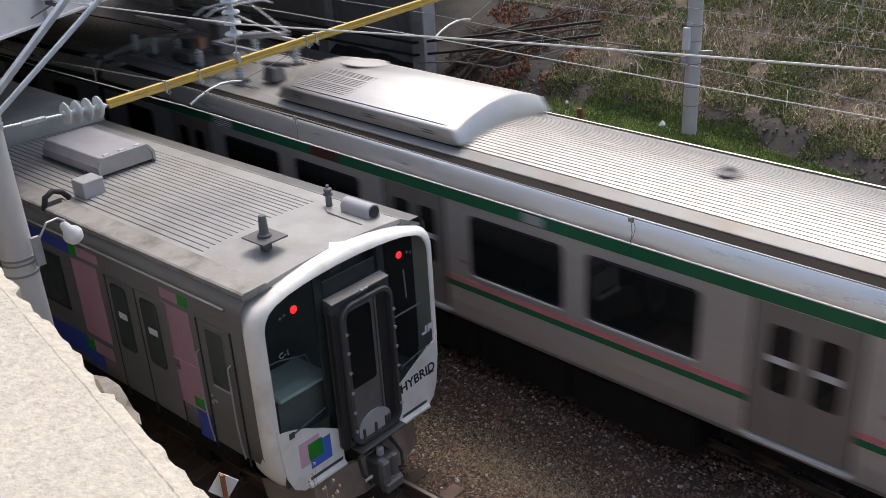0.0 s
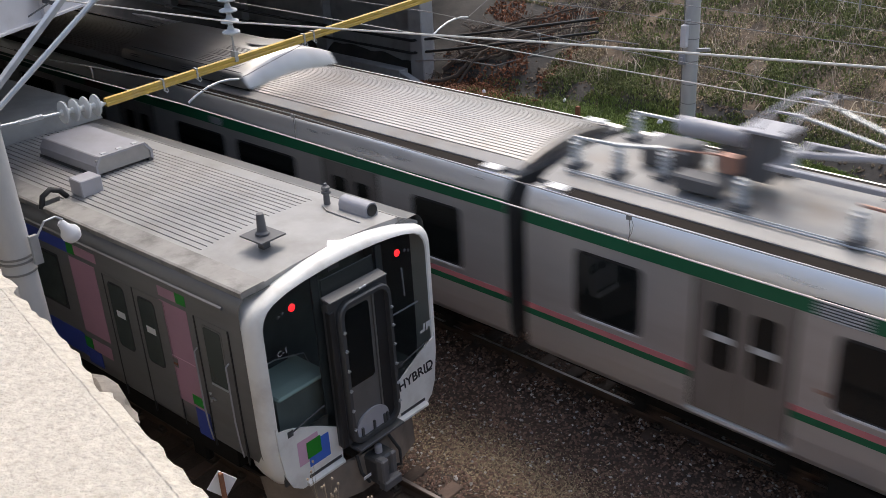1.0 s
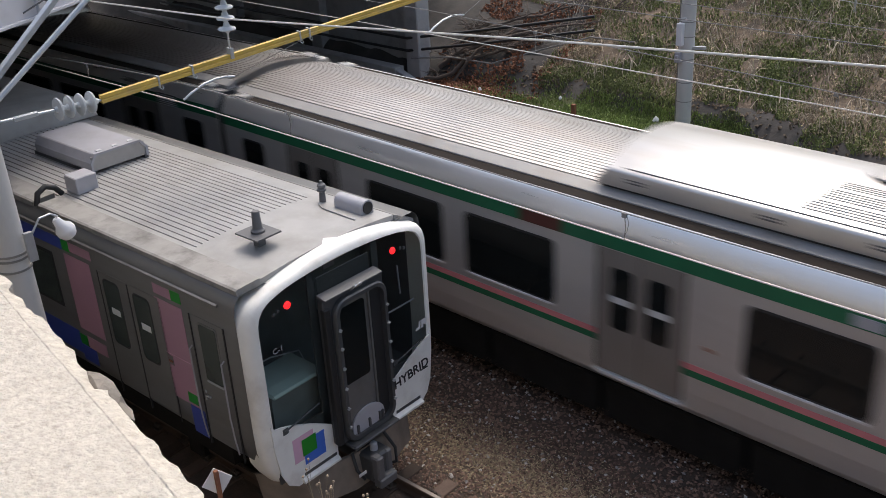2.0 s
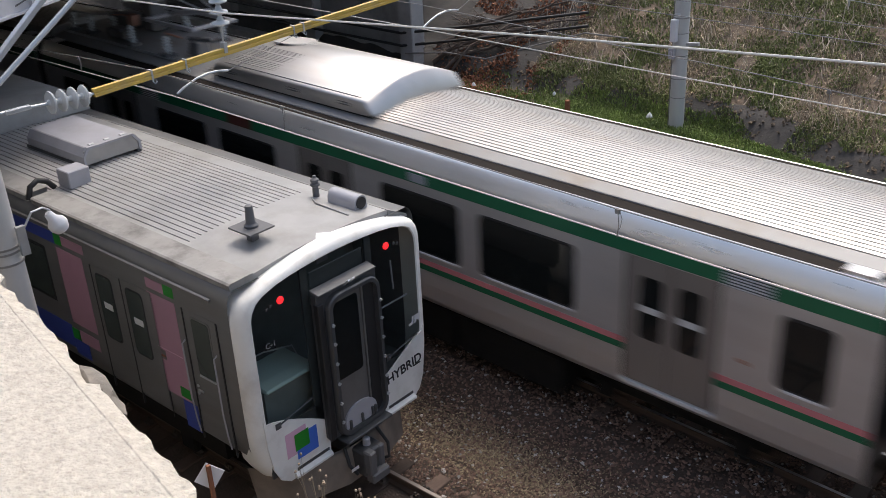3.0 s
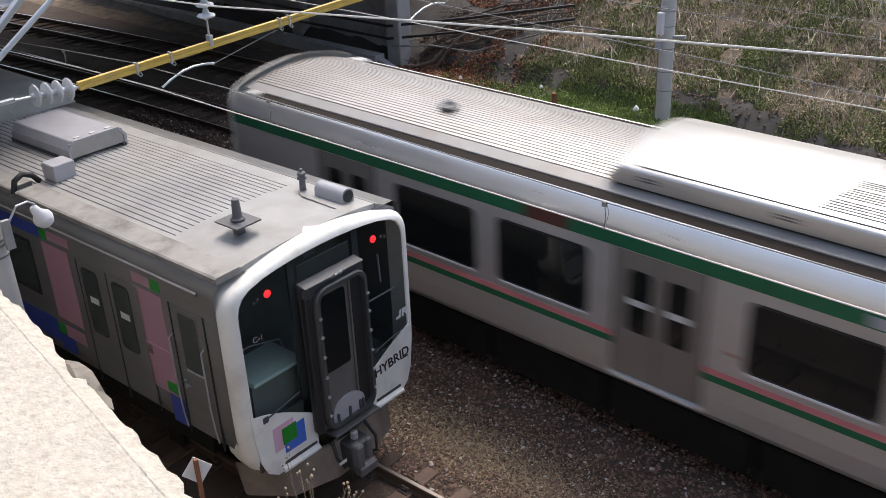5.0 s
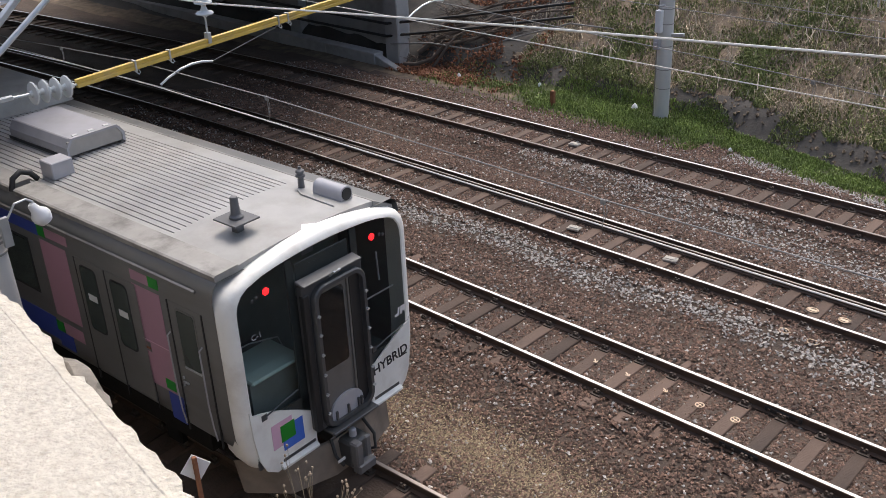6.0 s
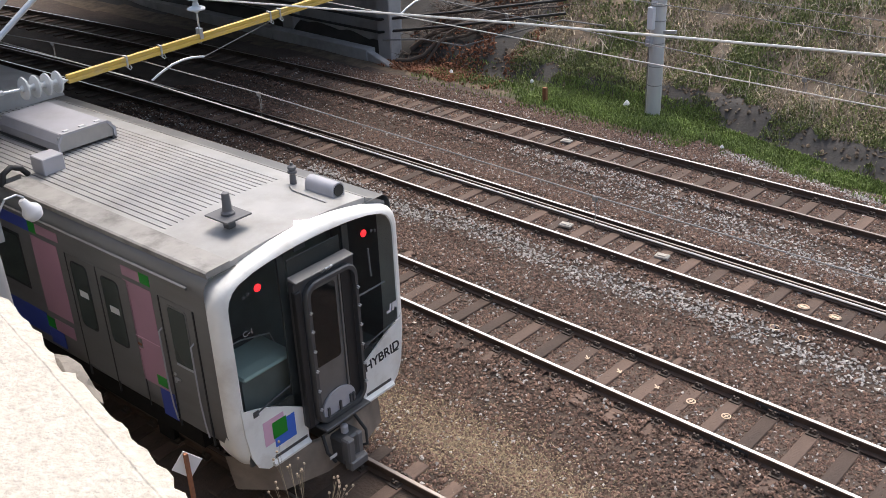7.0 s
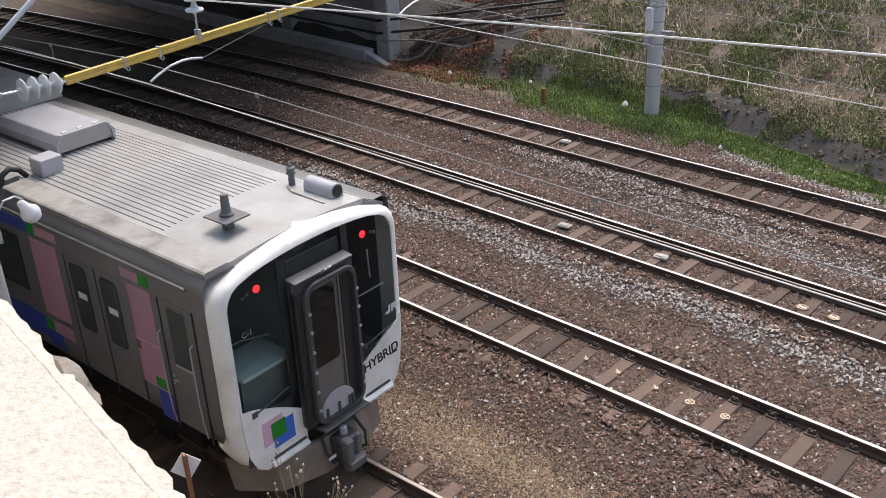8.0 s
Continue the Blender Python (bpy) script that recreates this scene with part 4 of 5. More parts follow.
def build_joints():
    for x, y in ((3.49, 4.52 - 0.566), (3.58, 4.52 + 0.566)):
        j = thing("rail_joint", "black bolted fishplate joint on the main rail", "rail joint", pose(x, y, 0), group="rail joints")
        for s_ in (-1, 1):
            part("fishplate", Geo().box(-0.28, 0.28, min(s_ * 0.014, s_ * 0.04), max(s_ * 0.014, s_ * 0.04), -0.115, -0.042), BLACK, j, bevel=0.006)
            for k in range(4):
                part("bolt", Geo().box(-0.225 + 0.14 * k, -0.19 + 0.14 * k, min(s_ * 0.035, s_ * 0.06), max(s_ * 0.035, s_ * 0.06), -0.095, -0.06), FASTENER, j)
    for x, y in ((2.60, 8.14), (3.14, 8.14), (2.53, 7.25), (3.03, 7.21)):
        g = Geo()
        for k in range(16):
            a = 2 * math.pi * k / 16
            g.box(-0.013, 0.013, -0.024, 0.024, 0, 0.004, pose(math.cos(a) * 0.09, math.sin(a) * 0.07, 0, 0, 0, math.degrees(a)))
        if y > 8:
            g.box(-0.07, 0.07, -0.03, 0.03, 0, 0.003)
        ob = solid("chalk_mark", g, YELLOW_MARK, "yellow painted ring beside the second track", "paint mark", "sleeper marks")
        ob.matrix_basis = pose(x, y, -0.117 if y > 8 else ground_height(x, y) + 0.045)


build_small()
build_joints()

# ---- parked hybrid train ----
SIDE = 1.475


def half_to_full(half):
    """A left half outline (y < 0, going up) closed by its mirror image."""
    return half + [(-y, z) for y, z in reversed(half) if abs(y) > 1e-6]


def bogie(parent, x, z=0.0):
    b = part("bogie", Geo().box(x - 1.45, x + 1.45, -0.98, -0.84, 0.42, 0.66).box(x - 1.45, x + 1.45, 0.84, 0.98, 0.42, 0.66).box(x - 0.25, x + 0.25, -0.9, 0.9, 0.45, 0.72), DARK, parent, "dark bogie frame", 0.03)
    for dx in (-1.05, 1.05):
        for y in (-0.60, 0.53):
            part("wheel", Geo().lathe([(0.10, -0.01), (0.43, 0.0), (0.455, 0.02), (0.44, 0.03), (0.425, 0.10), (0.36, 0.11), (0.34, 0.07), (0.15, 0.06), (0.12, 0.11), (0.05, 0.12)], 24, Matrix.Translation((x + dx, y + (0.0 if y > 0 else 0.07), 0.43)) @ pose(0, 0, 0, -90 if y > 0 else 90)), RUST, b, smooth=True)
        part("axle_box", Geo().box(x + dx - 0.16, x + dx + 0.16, -1.08, -0.96, 0.32, 0.6), DARK, b, bevel=0.03)


def ribbed(x0, x1, w, z_edge, rise, ribs, depth, y0=None, y1=None, groove=0.17):
    """A roof sheet with raised ribs along the car between y0 and y1, flat beside them."""
    y0, y1 = -w if y0 is None else y0, w if y1 is None else y1
    pts = [(-w, z_edge)] if y0 > -w else []
    for k in range(ribs):
        for u, h in ((0.0, 0.0), (groove, 0.0), (groove + 0.06, depth), (0.95, depth)):
            y = y0 + (y1 - y0) * (k + u) / ribs
            pts.append((y, z_edge + rise * (1 - (y / w) ** 2) + h))
    pts += [(y1, z_edge + rise * (1 - (y1 / w) ** 2) + (depth if y1 < w else 0))]
    if y1 < w:
        pts.append((w, z_edge + depth))
    return Geo().prism(pts, x0, x1, closed=False)


def smooth_roof(x0, x1, w, z_edge, rise, n=14):
    pts = [(-w + 2 * w * k / n, z_edge + rise * (1 - (-1 + 2 * k / n) ** 2)) for k in range(n + 1)]
    return Geo().prism(pts + [(w, z_edge - 0.06), (-w, z_edge - 0.06)], x0, x1)


def side_panel(name, parent, material, x0, x1, z0, z1, label="", y=SIDE, t=0.004, shear=0.0, lift=0.0):
    """A thin film or plate on the near side of a car."""
    return part(name, Geo().prism([(x0 + shear * z0, z0), (x1 + shear * z0, z0), (x1 + shear * z1, z1), (x0 + shear * z1, z1)], -y - t - lift, -y + 0.002, "y"), material, parent, label)


def rounded(y0, y1, z0, z1, r, n=4):
    out = []
    for cy, cz, a in ((y1 - r, z1 - r, 0), (y0 + r, z1 - r, 90), (y0 + r, z0 + r, 180), (y1 - r, z0 + r, 270)):
        out += arc(cy, cz, r, a, a + 90, n)
    return out


def build_parked():
    H = thing("hybrid_railcar", "parked silver hybrid railcar with white front and lit tail lamps", "train car", pose(0, 0.04, 0, 0, 0, HB_YAW))
    lower = [(-1.36, 1.24), (-1.43, 1.31), (-1.467, 1.5), (-SIDE, 1.7)]
    upper = [(-SIDE, 3.30), (-1.465, 3.37), (-1.44, 3.43), (-1.40, 3.475), (-1.36, 3.50)]
    # Body and cab shell take the darkened steel, as if shaded by the wall.
    part("body", Geo().prism(half_to_full(lower + upper), -19.6, -1.34), STEEL_SHADED, H, "stainless steel car body, coloured dark for the wall's shade", smooth=True)
    part("cab_shell", Geo().prism(half_to_full(lower + upper), -1.34, -0.17, caps=False), STEEL_SHADED, H, "stainless cab shell, coloured dark for the wall's shade", smooth=True)
    # roof edge: rain gutter, upstand, grimy strip
    for s in (-1, 1):
        g = Geo().prism([(s * 1.38, 3.49), (s * 1.395, 3.56), (s * 1.37, 3.575), (s * 1.06, 3.585), (s * 1.06, 3.49)] if s < 0 else [(1.40, 3.36), (1.39, 3.40), (1.06, 3.566), (1.06, 3.36)], -4.36 if s < 0 else -4.52, -0.19)
        part("roof_edge", g, ROOF_DIRT, H, "flat roof edge strip with black grime")
        part("roof_edge", Geo().prism([(s * 1.38, 3.49), (s * 1.38, 3.56), (s * 1.355, 3.575), (s * 1.06, 3.585), (s * 1.06, 3.49)] if s < 0 else [(1.40, 3.36), (1.39, 3.40), (1.06, 3.566), (1.06, 3.36)], -19.4, -4.522), ROOF_DIRT, H)
        part("gutter", Geo().prism([(s * 1.478, 3.325), (s * 1.505, 3.325), (s * 1.505, 3.35), (s * 1.478, 3.36)], -19.5, -0.45), STEEL_SHADED, H, "narrow rain gutter")
    part("roof_panel", smooth_roof(-1.46, -0.20, 1.07, 3.56, 0.064), ROOF_GREY, H, "smooth grey roof panel behind the cab", smooth=True)
    part("roof_panel", smooth_roof(-19.4, -1.47, 1.07, 3.515, 0.05), ROOF_GREY, H, "plain grey roof", smooth=True)
    part("ribbed_sheet", ribbed(-9.0, -1.462, 1.07, 3.537, 0.064, 22, 0.022, -1.055, 0.86, 0.12), ROOF_GREY, H, "ribbed grey roof sheet")
    hood = []
    for x, zt in ((-12.0, 4.02), (-7.35, 4.02), (-7.2, 3.94), (-7.15, 3.66)):
        hood.append([Vector((x, y, z)) for y, z in [(-1.22, 3.60)] + [(1.22 * math.cos(radians(a)) , 3.66 + (zt - 3.66) * math.sin(radians(a)) ** 0.6) for a in range(176, 0, -16)] + [(1.22, 3.60)]])
    part("roof_hood", Geo().loft(hood, True, True), ROOF_GREY, H, "curved grey battery hood", smooth=True)
    # air conditioner and small boxes
    ac = part("roof_unit", Geo().prism([(-0.42, 3.66), (-0.42, 3.78), (-0.34, 3.90), (0.38, 3.90), (0.48, 3.78), (0.48, 3.66)], -6.15, -4.60), GREY_BOX, H, "grey rooftop equipment box", 0.012)
    part("front_frame", Geo().prism([(-0.43, 3.63), (-0.43, 3.785), (-0.345, 3.91), (0.385, 3.91), (0.49, 3.785), (0.49, 3.63), (0.45, 3.66), (0.45, 3.77), (0.365, 3.88), (-0.325, 3.88), (-0.40, 3.77), (-0.40, 3.66)], -4.62, -4.56), GREY_BOX, ac, "pale end flange")
    part("grille", Geo().box(-4.605, -4.585, -0.40, 0.45, 3.66, 3.87), LOUVRE, ac, "grey mesh end grille")
    part("foot_rail", Geo().box(-6.2, -4.57, -0.42, -0.36, 3.58, 3.66).box(-6.2, -4.57, 0.42, 0.48, 3.58, 3.66), DARK_TRIM, ac)
    for y in (-0.22, 0.03, 0.28):
        part("lifting_lug", Geo().box(-4.70, -4.64, y - 0.04, y + 0.04, 3.90, 3.915), STICKER, ac)
    part("junction_box", Geo().box(-4.44, -4.14, -0.92, -0.60, 3.58, 3.82), GREY_BOX, H, "small grey roof box", 0.012)
    part("cable_hose", Geo().tube([(-4.42, -1.0, 3.58), (-4.43, -1.08, 3.69), (-4.45, -1.2, 3.74), (-4.45, -1.32, 3.68), (-4.44, -1.37, 3.52)], 0.04, 10), BLACK, H, "thick black hose over the roof edge", smooth=True)
    # aerials
    a = part("aerial", Geo().lathe([(0.085, 3.775), (0.085, 3.80), (0.065, 3.815), (0.058, 3.83), (0.047, 4.02), (0.042, 4.035), (0.03, 4.04)], 16, Matrix.Translation((-0.82, -0.53, 0))), GREY_DARKBOX, H, "dark grey stub aerial", smooth=True)
    part("ground_plate", Geo().box(-1.02, -0.62, -0.71, -0.35, 3.755, 3.775).box(-0.87, -0.77, -0.58, -0.48, 3.58, 3.76), GREY_DARKBOX, a, "flat aerial plate on a short stem")
    m = part("whistle", Geo().lathe([(0.045, 3.58), (0.04, 3.70), (0.035, 3.72), (0.062, 3.735), (0.062, 3.76), (0.045, 3.768), (0.045, 3.79), (0.058, 3.795), (0.054, 3.82), (0.025, 3.84), (0.02, 3.87)], 14, Matrix.Translation((-1.21, 0.82, 0))), GREY_DARKBOX, H, "small stepped metal whistle", smooth=True)
    horn = [(0.0, 3.57)] + [(-0.10 + 0.10 * math.cos(radians(t)), 3.66 + 0.10 * math.sin(radians(t))) for t in range(0, 181, 20)] + [(-0.20, 3.57)]
    hc = part("horn_cover", Geo().prism([(y + 0.97, z) for y, z in horn], -0.94, -0.45), GREY_BOX, H, "half-round grey horn cover", smooth=True)
    part("horn_mouth", Geo().prism([(0.87 + 0.078 * math.cos(radians(t)), 3.665 + 0.078 * math.sin(radians(t))) for t in range(0, 360, 24)], -0.452, -0.435), BLACK, hc)
    part("conduit", Geo().tube([(-1.15, 0.70, 3.61), (-1.0, 0.62, 3.615), (-0.4, 0.60, 3.61)], 0.012, 6), ROOF_GREY, H)

    # front shell
    top = 3.63
    outline = [(-1.20, 0.92), (-1.33, 1.02), (-1.42, 1.20), (-1.465, 1.5), (-SIDE, 1.8), (-SIDE, 2.4), (-SIDE, 3.05)] + \
        [(-SIDE + 0.26 - 0.26 * math.cos(radians(t)), 3.12 + 0.30 * math.sin(radians(t))) for t in (10, 30, 50, 68)] + \
        [(-1.0, 3.50), (-0.75, 3.55), (-0.5, 3.59), (-0.25, 3.615), (0.0, top)]
    outline = half_to_full(outline)

    inner = [(y * 0.886, 2.25 + (z - 2.25) * 0.894) for y, z in outline[:6]] + [(-1.307, 3.0), (-1.302, 3.13), (-1.275, 3.22), (-1.21, 3.31), (-1.11, 3.37)] + \
        [(-0.91, 3.425), (-0.70, 3.455), (-0.47, 3.475), (-0.23, 3.487), (0.0, 3.49)]
    inner = half_to_full(inner)

    def ring(x, inset):
        u = inset / 0.150
        return [Vector((x, y + (yi - y) * u, z + (zi - z) * u)) for (y, z), (yi, zi) in zip(outline, inner)]

    rings = [ring(-0.42, 0.012), ring(-0.20, 0.0), ring(-0.13, 0.004), ring(-0.075, 0.022), ring(-0.035, 0.052), ring(-0.01, 0.095), ring(0.0, 0.135), ring(-0.012, 0.150)]
    n = len(outline)
    g = Geo().add([q for r in rings for q in r], [(k * n + i, k * n + i + 1, (k + 1) * n + i + 1, (k + 1) * n + i) for k in range(len(rings) - 1) for i in range(n - 1)])
    part("front_frame", g, WHITE, H, "white rounded front surround", smooth=True)
    glass = ring(-0.010, 0.153)
    part("windscreen", Geo().add([q for q in glass if q.z > 0.9], [tuple(range(len([q for q in glass if q.z > 0.9])))]), CAB_GLASS, H, "wide dark wrap-round windscreen").visible_shadow = False
    # black print round the screens and behind the gangway
    part("mask", Geo().box(-0.05, -0.02, -0.56, -0.46, 1.0, 3.45).box(-0.05, -0.02, 0.46, 0.56, 1.0, 3.45).box(-0.05, -0.02, -1.3, 1.3, 1.0, 1.62).box(-0.052, -0.022, -0.46, 0.46, 1.0, 2.95), DARK_TRIM, H, "dark surround behind the glass")
    part("sign_window", Geo().box(-0.045, -0.03, -0.42, 0.42, 3.12, 3.36), DARK_TRIM, H, "dark destination window above the gangway", 0.01)

    def plate_on_front(name, pts, x, t, material, label="", parent=H):
        return part(name, Geo().prism(pts, x, x + t), material, parent, label)

    left = [(-1.355, 1.86)] + [(-1.31 + 0.89 * k / 8, 1.80 - 0.43 * (k / 8) ** 1.35) for k in range(9)] + [(-0.42, 0.86), (-1.08, 0.86), (-1.22, 0.96), (-1.30, 1.15), (-1.345, 1.5)]
    right = [(1.355, 1.86)] + [(1.33 - 0.74 * k / 8, 1.80 - 0.37 * (k / 8) ** 1.2) for k in range(9)] + [(0.56, 0.86), (1.08, 0.86), (1.22, 0.96), (1.30, 1.15), (1.345, 1.5)]
    pl = plate_on_front("apron", left, -0.008, 0.022, WHITE, "white lower front panel with coloured squares")
    pr = plate_on_front("apron", right, -0.008, 0.022, WHITE, "white lower front panel with black lettering")
    for p_, a0, a1 in ((pl, -1.02, -0.43), (pr, 0.57, 1.10)):
        part("lip", Geo().prism([(-0.02, 0.875), (0.065, 0.875), (0.065, 0.905), (0.02, 0.935), (-0.02, 0.935)], a0, a1, "y"), WHITE, p_, "thin projecting lower lip")
        part("slot", Geo().box(0.012, 0.020, a0 + 0.05, a1 - 0.02, 0.945, 0.985), DARK_TRIM, p_, "dark slot above the lip")
    part("pink_square", Geo().box(0.0145, 0.0165, -1.09, -0.77, 1.18, 1.52), PINK_PALE, pl)
    part("blue_square", Geo().box(0.0165, 0.0185, -0.94, -0.61, 1.09, 1.42), BLUE_LOGO, pl)
    part("green_square", Geo().box(0.0187, 0.0205, -0.96, -0.74, 1.22, 1.45), GREEN_LOGO, pl)
    words("HYBRID", 0.19, BLACK, Matrix.Translation((0.0165, 0.95, 1.40)) @ pose(0, 0, 0, 90, 0, 90) @ pose(0, 0, 0, 0, 0, 5), pr, "lettering", "bold black word on the white panel", 0.018)
    part("small_print", Geo().box(0.0145, 0.0165, 1.12, 1.26, 1.34, 1.36), BLACK, pr)
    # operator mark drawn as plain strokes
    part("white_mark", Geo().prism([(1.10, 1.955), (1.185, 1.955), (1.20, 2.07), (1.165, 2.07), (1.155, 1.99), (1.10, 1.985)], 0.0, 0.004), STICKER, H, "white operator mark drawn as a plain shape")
    part("white_mark", Geo().prism([(1.205, 1.955), (1.24, 1.955), (1.25, 2.0), (1.30, 1.96), (1.31, 2.07), (1.215, 2.07)], 0.0, 0.004), STICKER, H, "white operator mark drawn as a plain shape")
    words("C-1", 0.10, GREY_BOX, Matrix.Translation((-0.004, -1.09, 2.75)) @ pose(0, 0, 0, 90, 0, 90), H, "set_number", "small pale lettering on the screen")
    for y in (-0.885, 0.80):
        lamp = part("tail_lamp", Geo().lathe([(0.045, 0.0), (0.045, 0.012), (0.03, 0.02)], 18, Matrix.Translation((-0.008, y, 3.23)) @ pose(0, 0, 0, 0, 90)), RED_LAMP, H, "lit red tail lamp")
        for k in (1, 2):
            part("lens", Geo().lathe([(0.022, 0.0), (0.022, 0.010), (0.012, 0.014)], 12, Matrix.Translation((-0.008, y + math.copysign(0.075 + 0.06 * k, y), 3.23 - 0.02 * k)) @ pose(0, 0, 0, 0, 90)), DARK_TRIM, lamp, "unlit lamp lens")
    for y0, y1 in ((-1.22, -0.62), (0.62, 1.22)):
        part("wiper", Geo().tube([(0.02, y0 + 0.05, 1.70), (0.03, (y0 + y1) / 2, 1.76), (0.02, y1, 1.80)], 0.010, 6).box(0.008, 0.02, y0 + 0.02, y0 + 0.1, 1.66, 1.74), DARK_TRIM, H, "thin dark wiper arm")
    # gangway
    gw = part("gangway", Geo().prism(rounded(-0.47, 0.50, 1.10, 3.12, 0.04) , 0.0, 0.10), DARK_TRIM, H, "dark grey folded gangway", 0.01)
    outer, inner = rounded(-0.36, 0.485, 1.08, 3.06, 0.19, 6), rounded(-0.30, 0.425, 1.15, 3.0, 0.14, 6)
    rg = [[Vector((x, y, z)) for y, z in o] for x, o in ((0.04, outer), (0.16, outer), (0.18, [(0.06 + (y - 0.06) * 0.97, 2.0 + (z - 2.0) * 0.985) for y, z in outer]), (0.18, inner), (0.101, inner))]
    part("frame", Geo().loft(rg), DARK_TRIM, gw, "projecting black gangway frame", smooth=True)
    for y in (-0.43,):
        part("bellows", Geo().prism([(0.05, y - 0.05), (0.125, y - 0.045), (0.125, y + 0.045), (0.05, y + 0.05)], 1.12, 3.0, "z"), BLACK, gw, bevel=0.01)
    dr = part("door", Geo().box(0.095, 0.112, -0.31, 0.43, 1.12, 3.0), GREY_DOOR, gw, "grey gangway door")
    part("pane", Geo().prism(rounded(-0.27, 0.15, 1.88, 2.92, 0.05), 0.112, 0.117), PANE, dr, "dark door window")
    part("rail", Geo().box(0.112, 0.135, 0.20, 0.225, 1.14, 2.98), GREY_DOOR, dr)
    part("pane", Geo().box(0.112, 0.120, 0.25, 0.415, 1.14, 2.96), BLACK, dr)
    part("step_cover", Geo().prism([(-0.25, 1.15), (0.29, 1.15)] + [(0.02 + 0.27 * math.cos(radians(t)), 1.27 + 0.19 * math.sin(radians(t))) for t in range(0, 181, 18)], 0.12, 0.145), GREY_BOX, gw, "pale half-round step cover")
    for y in (-0.18, 0.02, 0.20, 0.25):
        part("latch", Geo().box(0.145, 0.17, y - 0.014, y + 0.014, 1.16, 1.28), DARK_TRIM, gw)
    for z in (1.35, 1.62, 1.9, 2.18, 2.45, 2.7):
        for y in (-0.325, 0.455):
            part("latch", Geo().box(0.18, 0.20, y - 0.010, y + 0.010, z - 0.02, z + 0.02).box(0.185, 0.205, y - 0.022, y + 0.022, z - 0.006, z + 0.006), GALV, gw, "small bright latch")
    part("hook", Geo().tube([(0.12, -0.04, 3.10), (0.20, -0.04, 3.17), (0.20, 0.05, 3.17), (0.12, 0.05, 3.10)], 0.016, 8), GALV, gw, "bright lifting hook")
    part("canopy", Geo().prism([(0.0, 3.13), (0.15, 3.12), (0.155, 3.14), (0.0, 3.17)], -0.47, 0.46, "y"), GREY_DARKBOX, gw, "thin canopy strip", 0.005)
    part("footplate", Geo().box(0.05, 0.26, -0.34, 0.44, 1.04, 1.08), DARK_TRIM, gw, "dark footplate", 0.01)
    # coupler and plough
    cp = part("coupler", Geo().box(-0.4, 0.12, -0.10, 0.10, 0.60, 0.80).box(0.02, 0.34, -0.17, 0.17, 0.46, 0.84), DARK_TRIM, H, "dark steel coupler", 0.03)
    part("jaw", Geo().box(0.28, 0.42, -0.16, -0.04, 0.52, 0.86).box(0.28, 0.36, 0.06, 0.16, 0.50, 0.84).box(0.30, 0.44, -0.15, 0.15, 0.40, 0.54), GREY_DARKBOX, cp, "grey coupler jaw", 0.02)
    part("pin", Geo().lathe([(0.05, 0.80), (0.05, 0.93), (0.03, 0.95)], 12, Matrix.Translation((0.20, 0.0, 0))), GREY_BOX, cp)
    part("hose", Geo().tube([(0.1, 0.28, 0.9), (0.25, 0.32, 0.7), (0.32, 0.26, 0.55), (0.2, 0.18, 0.5)], 0.022, 8), BLACK, cp, smooth=True)
    part("hose", Geo().tube([(0.1, -0.28, 0.9), (0.22, -0.33, 0.72), (0.28, -0.27, 0.58), (0.2, -0.2, 0.52)], 0.022, 8), BLACK, cp, smooth=True)
    part("tag", Geo().box(0.28, 0.29, -0.36, -0.24, 0.66, 0.70), STICKER, cp)
    sk = [(-1.25, -0.55), (-0.9, -0.08), (-0.3, 0.10), (0.3, 0.10), (0.9, -0.08), (1.25, -0.55)]
    g = Geo()
    r0, r1 = [Vector((x, y, 0.86)) for y, x in sk], [Vector((x + 0.06, y * 0.97, 0.38)) for y, x in sk]
    k = len(sk)
    g.add(r0 + r1 + [q - Vector((0.05, 0, 0)) for q in r0] + [q - Vector((0.05, 0, 0)) for q in r1], [(i, i + 1, k + i + 1, k + i) for i in range(k - 1)] + [(2 * k + i, 3 * k + i, 3 * k + i + 1, 2 * k + i + 1) for i in range(k - 1)] + [(k + i, k + i + 1, 3 * k + i + 1, 3 * k + i) for i in range(k - 1)])
    part("plough", g, mat("dusty_plough_steel", (0.23, 0.19, 0.155), 0.8, 0.1, 0.25, 4.0, stain=(0.12, 0.09, 0.07), stain_amount=0.5), H, "dusty brown snow plough")
    # cab
    part("cab_lining", Geo().add([(-0.06, -1.36, 1.3), (-0.06, 1.36, 1.3), (-1.3, 1.36, 1.3), (-1.3, -1.36, 1.3), (-0.3, -1.36, 3.4), (-0.3, 1.36, 3.4), (-1.3, 1.36, 3.4), (-1.3, -1.36, 3.4)], [(0, 1, 2, 3), (2, 3, 7, 6), (4, 5, 6, 7)]), CAB_WALL, H, "dark cab floor, wall and ceiling")
    co = part("console", Geo().prism([(-0.12, 2.05), (-0.12, 2.10), (-0.30, 2.12), (-0.75, 2.13), (-0.75, 2.05)], -1.16, -0.38, "y"), CONSOLE, H, "pale green driving desk", 0.02)
    part("desk_front", Geo().box(-0.72, -0.20, -1.14, -0.42, 1.32, 2.049), CAB_WALL, co, "dark desk front")
    part("instrument_hood", Geo().box(-0.76, -0.68, -1.1, -0.5, 2.13, 2.23), DARK_TRIM, co, bevel=0.02)
    part("hand_rail", Geo().tube([(-0.65, -1.05, 2.12), (-0.66, -1.0, 2.24), (-0.64, -0.75, 2.25), (-0.5, -0.42, 2.24), (-0.45, -0.4, 2.12)], 0.010, 6), GALV, co)
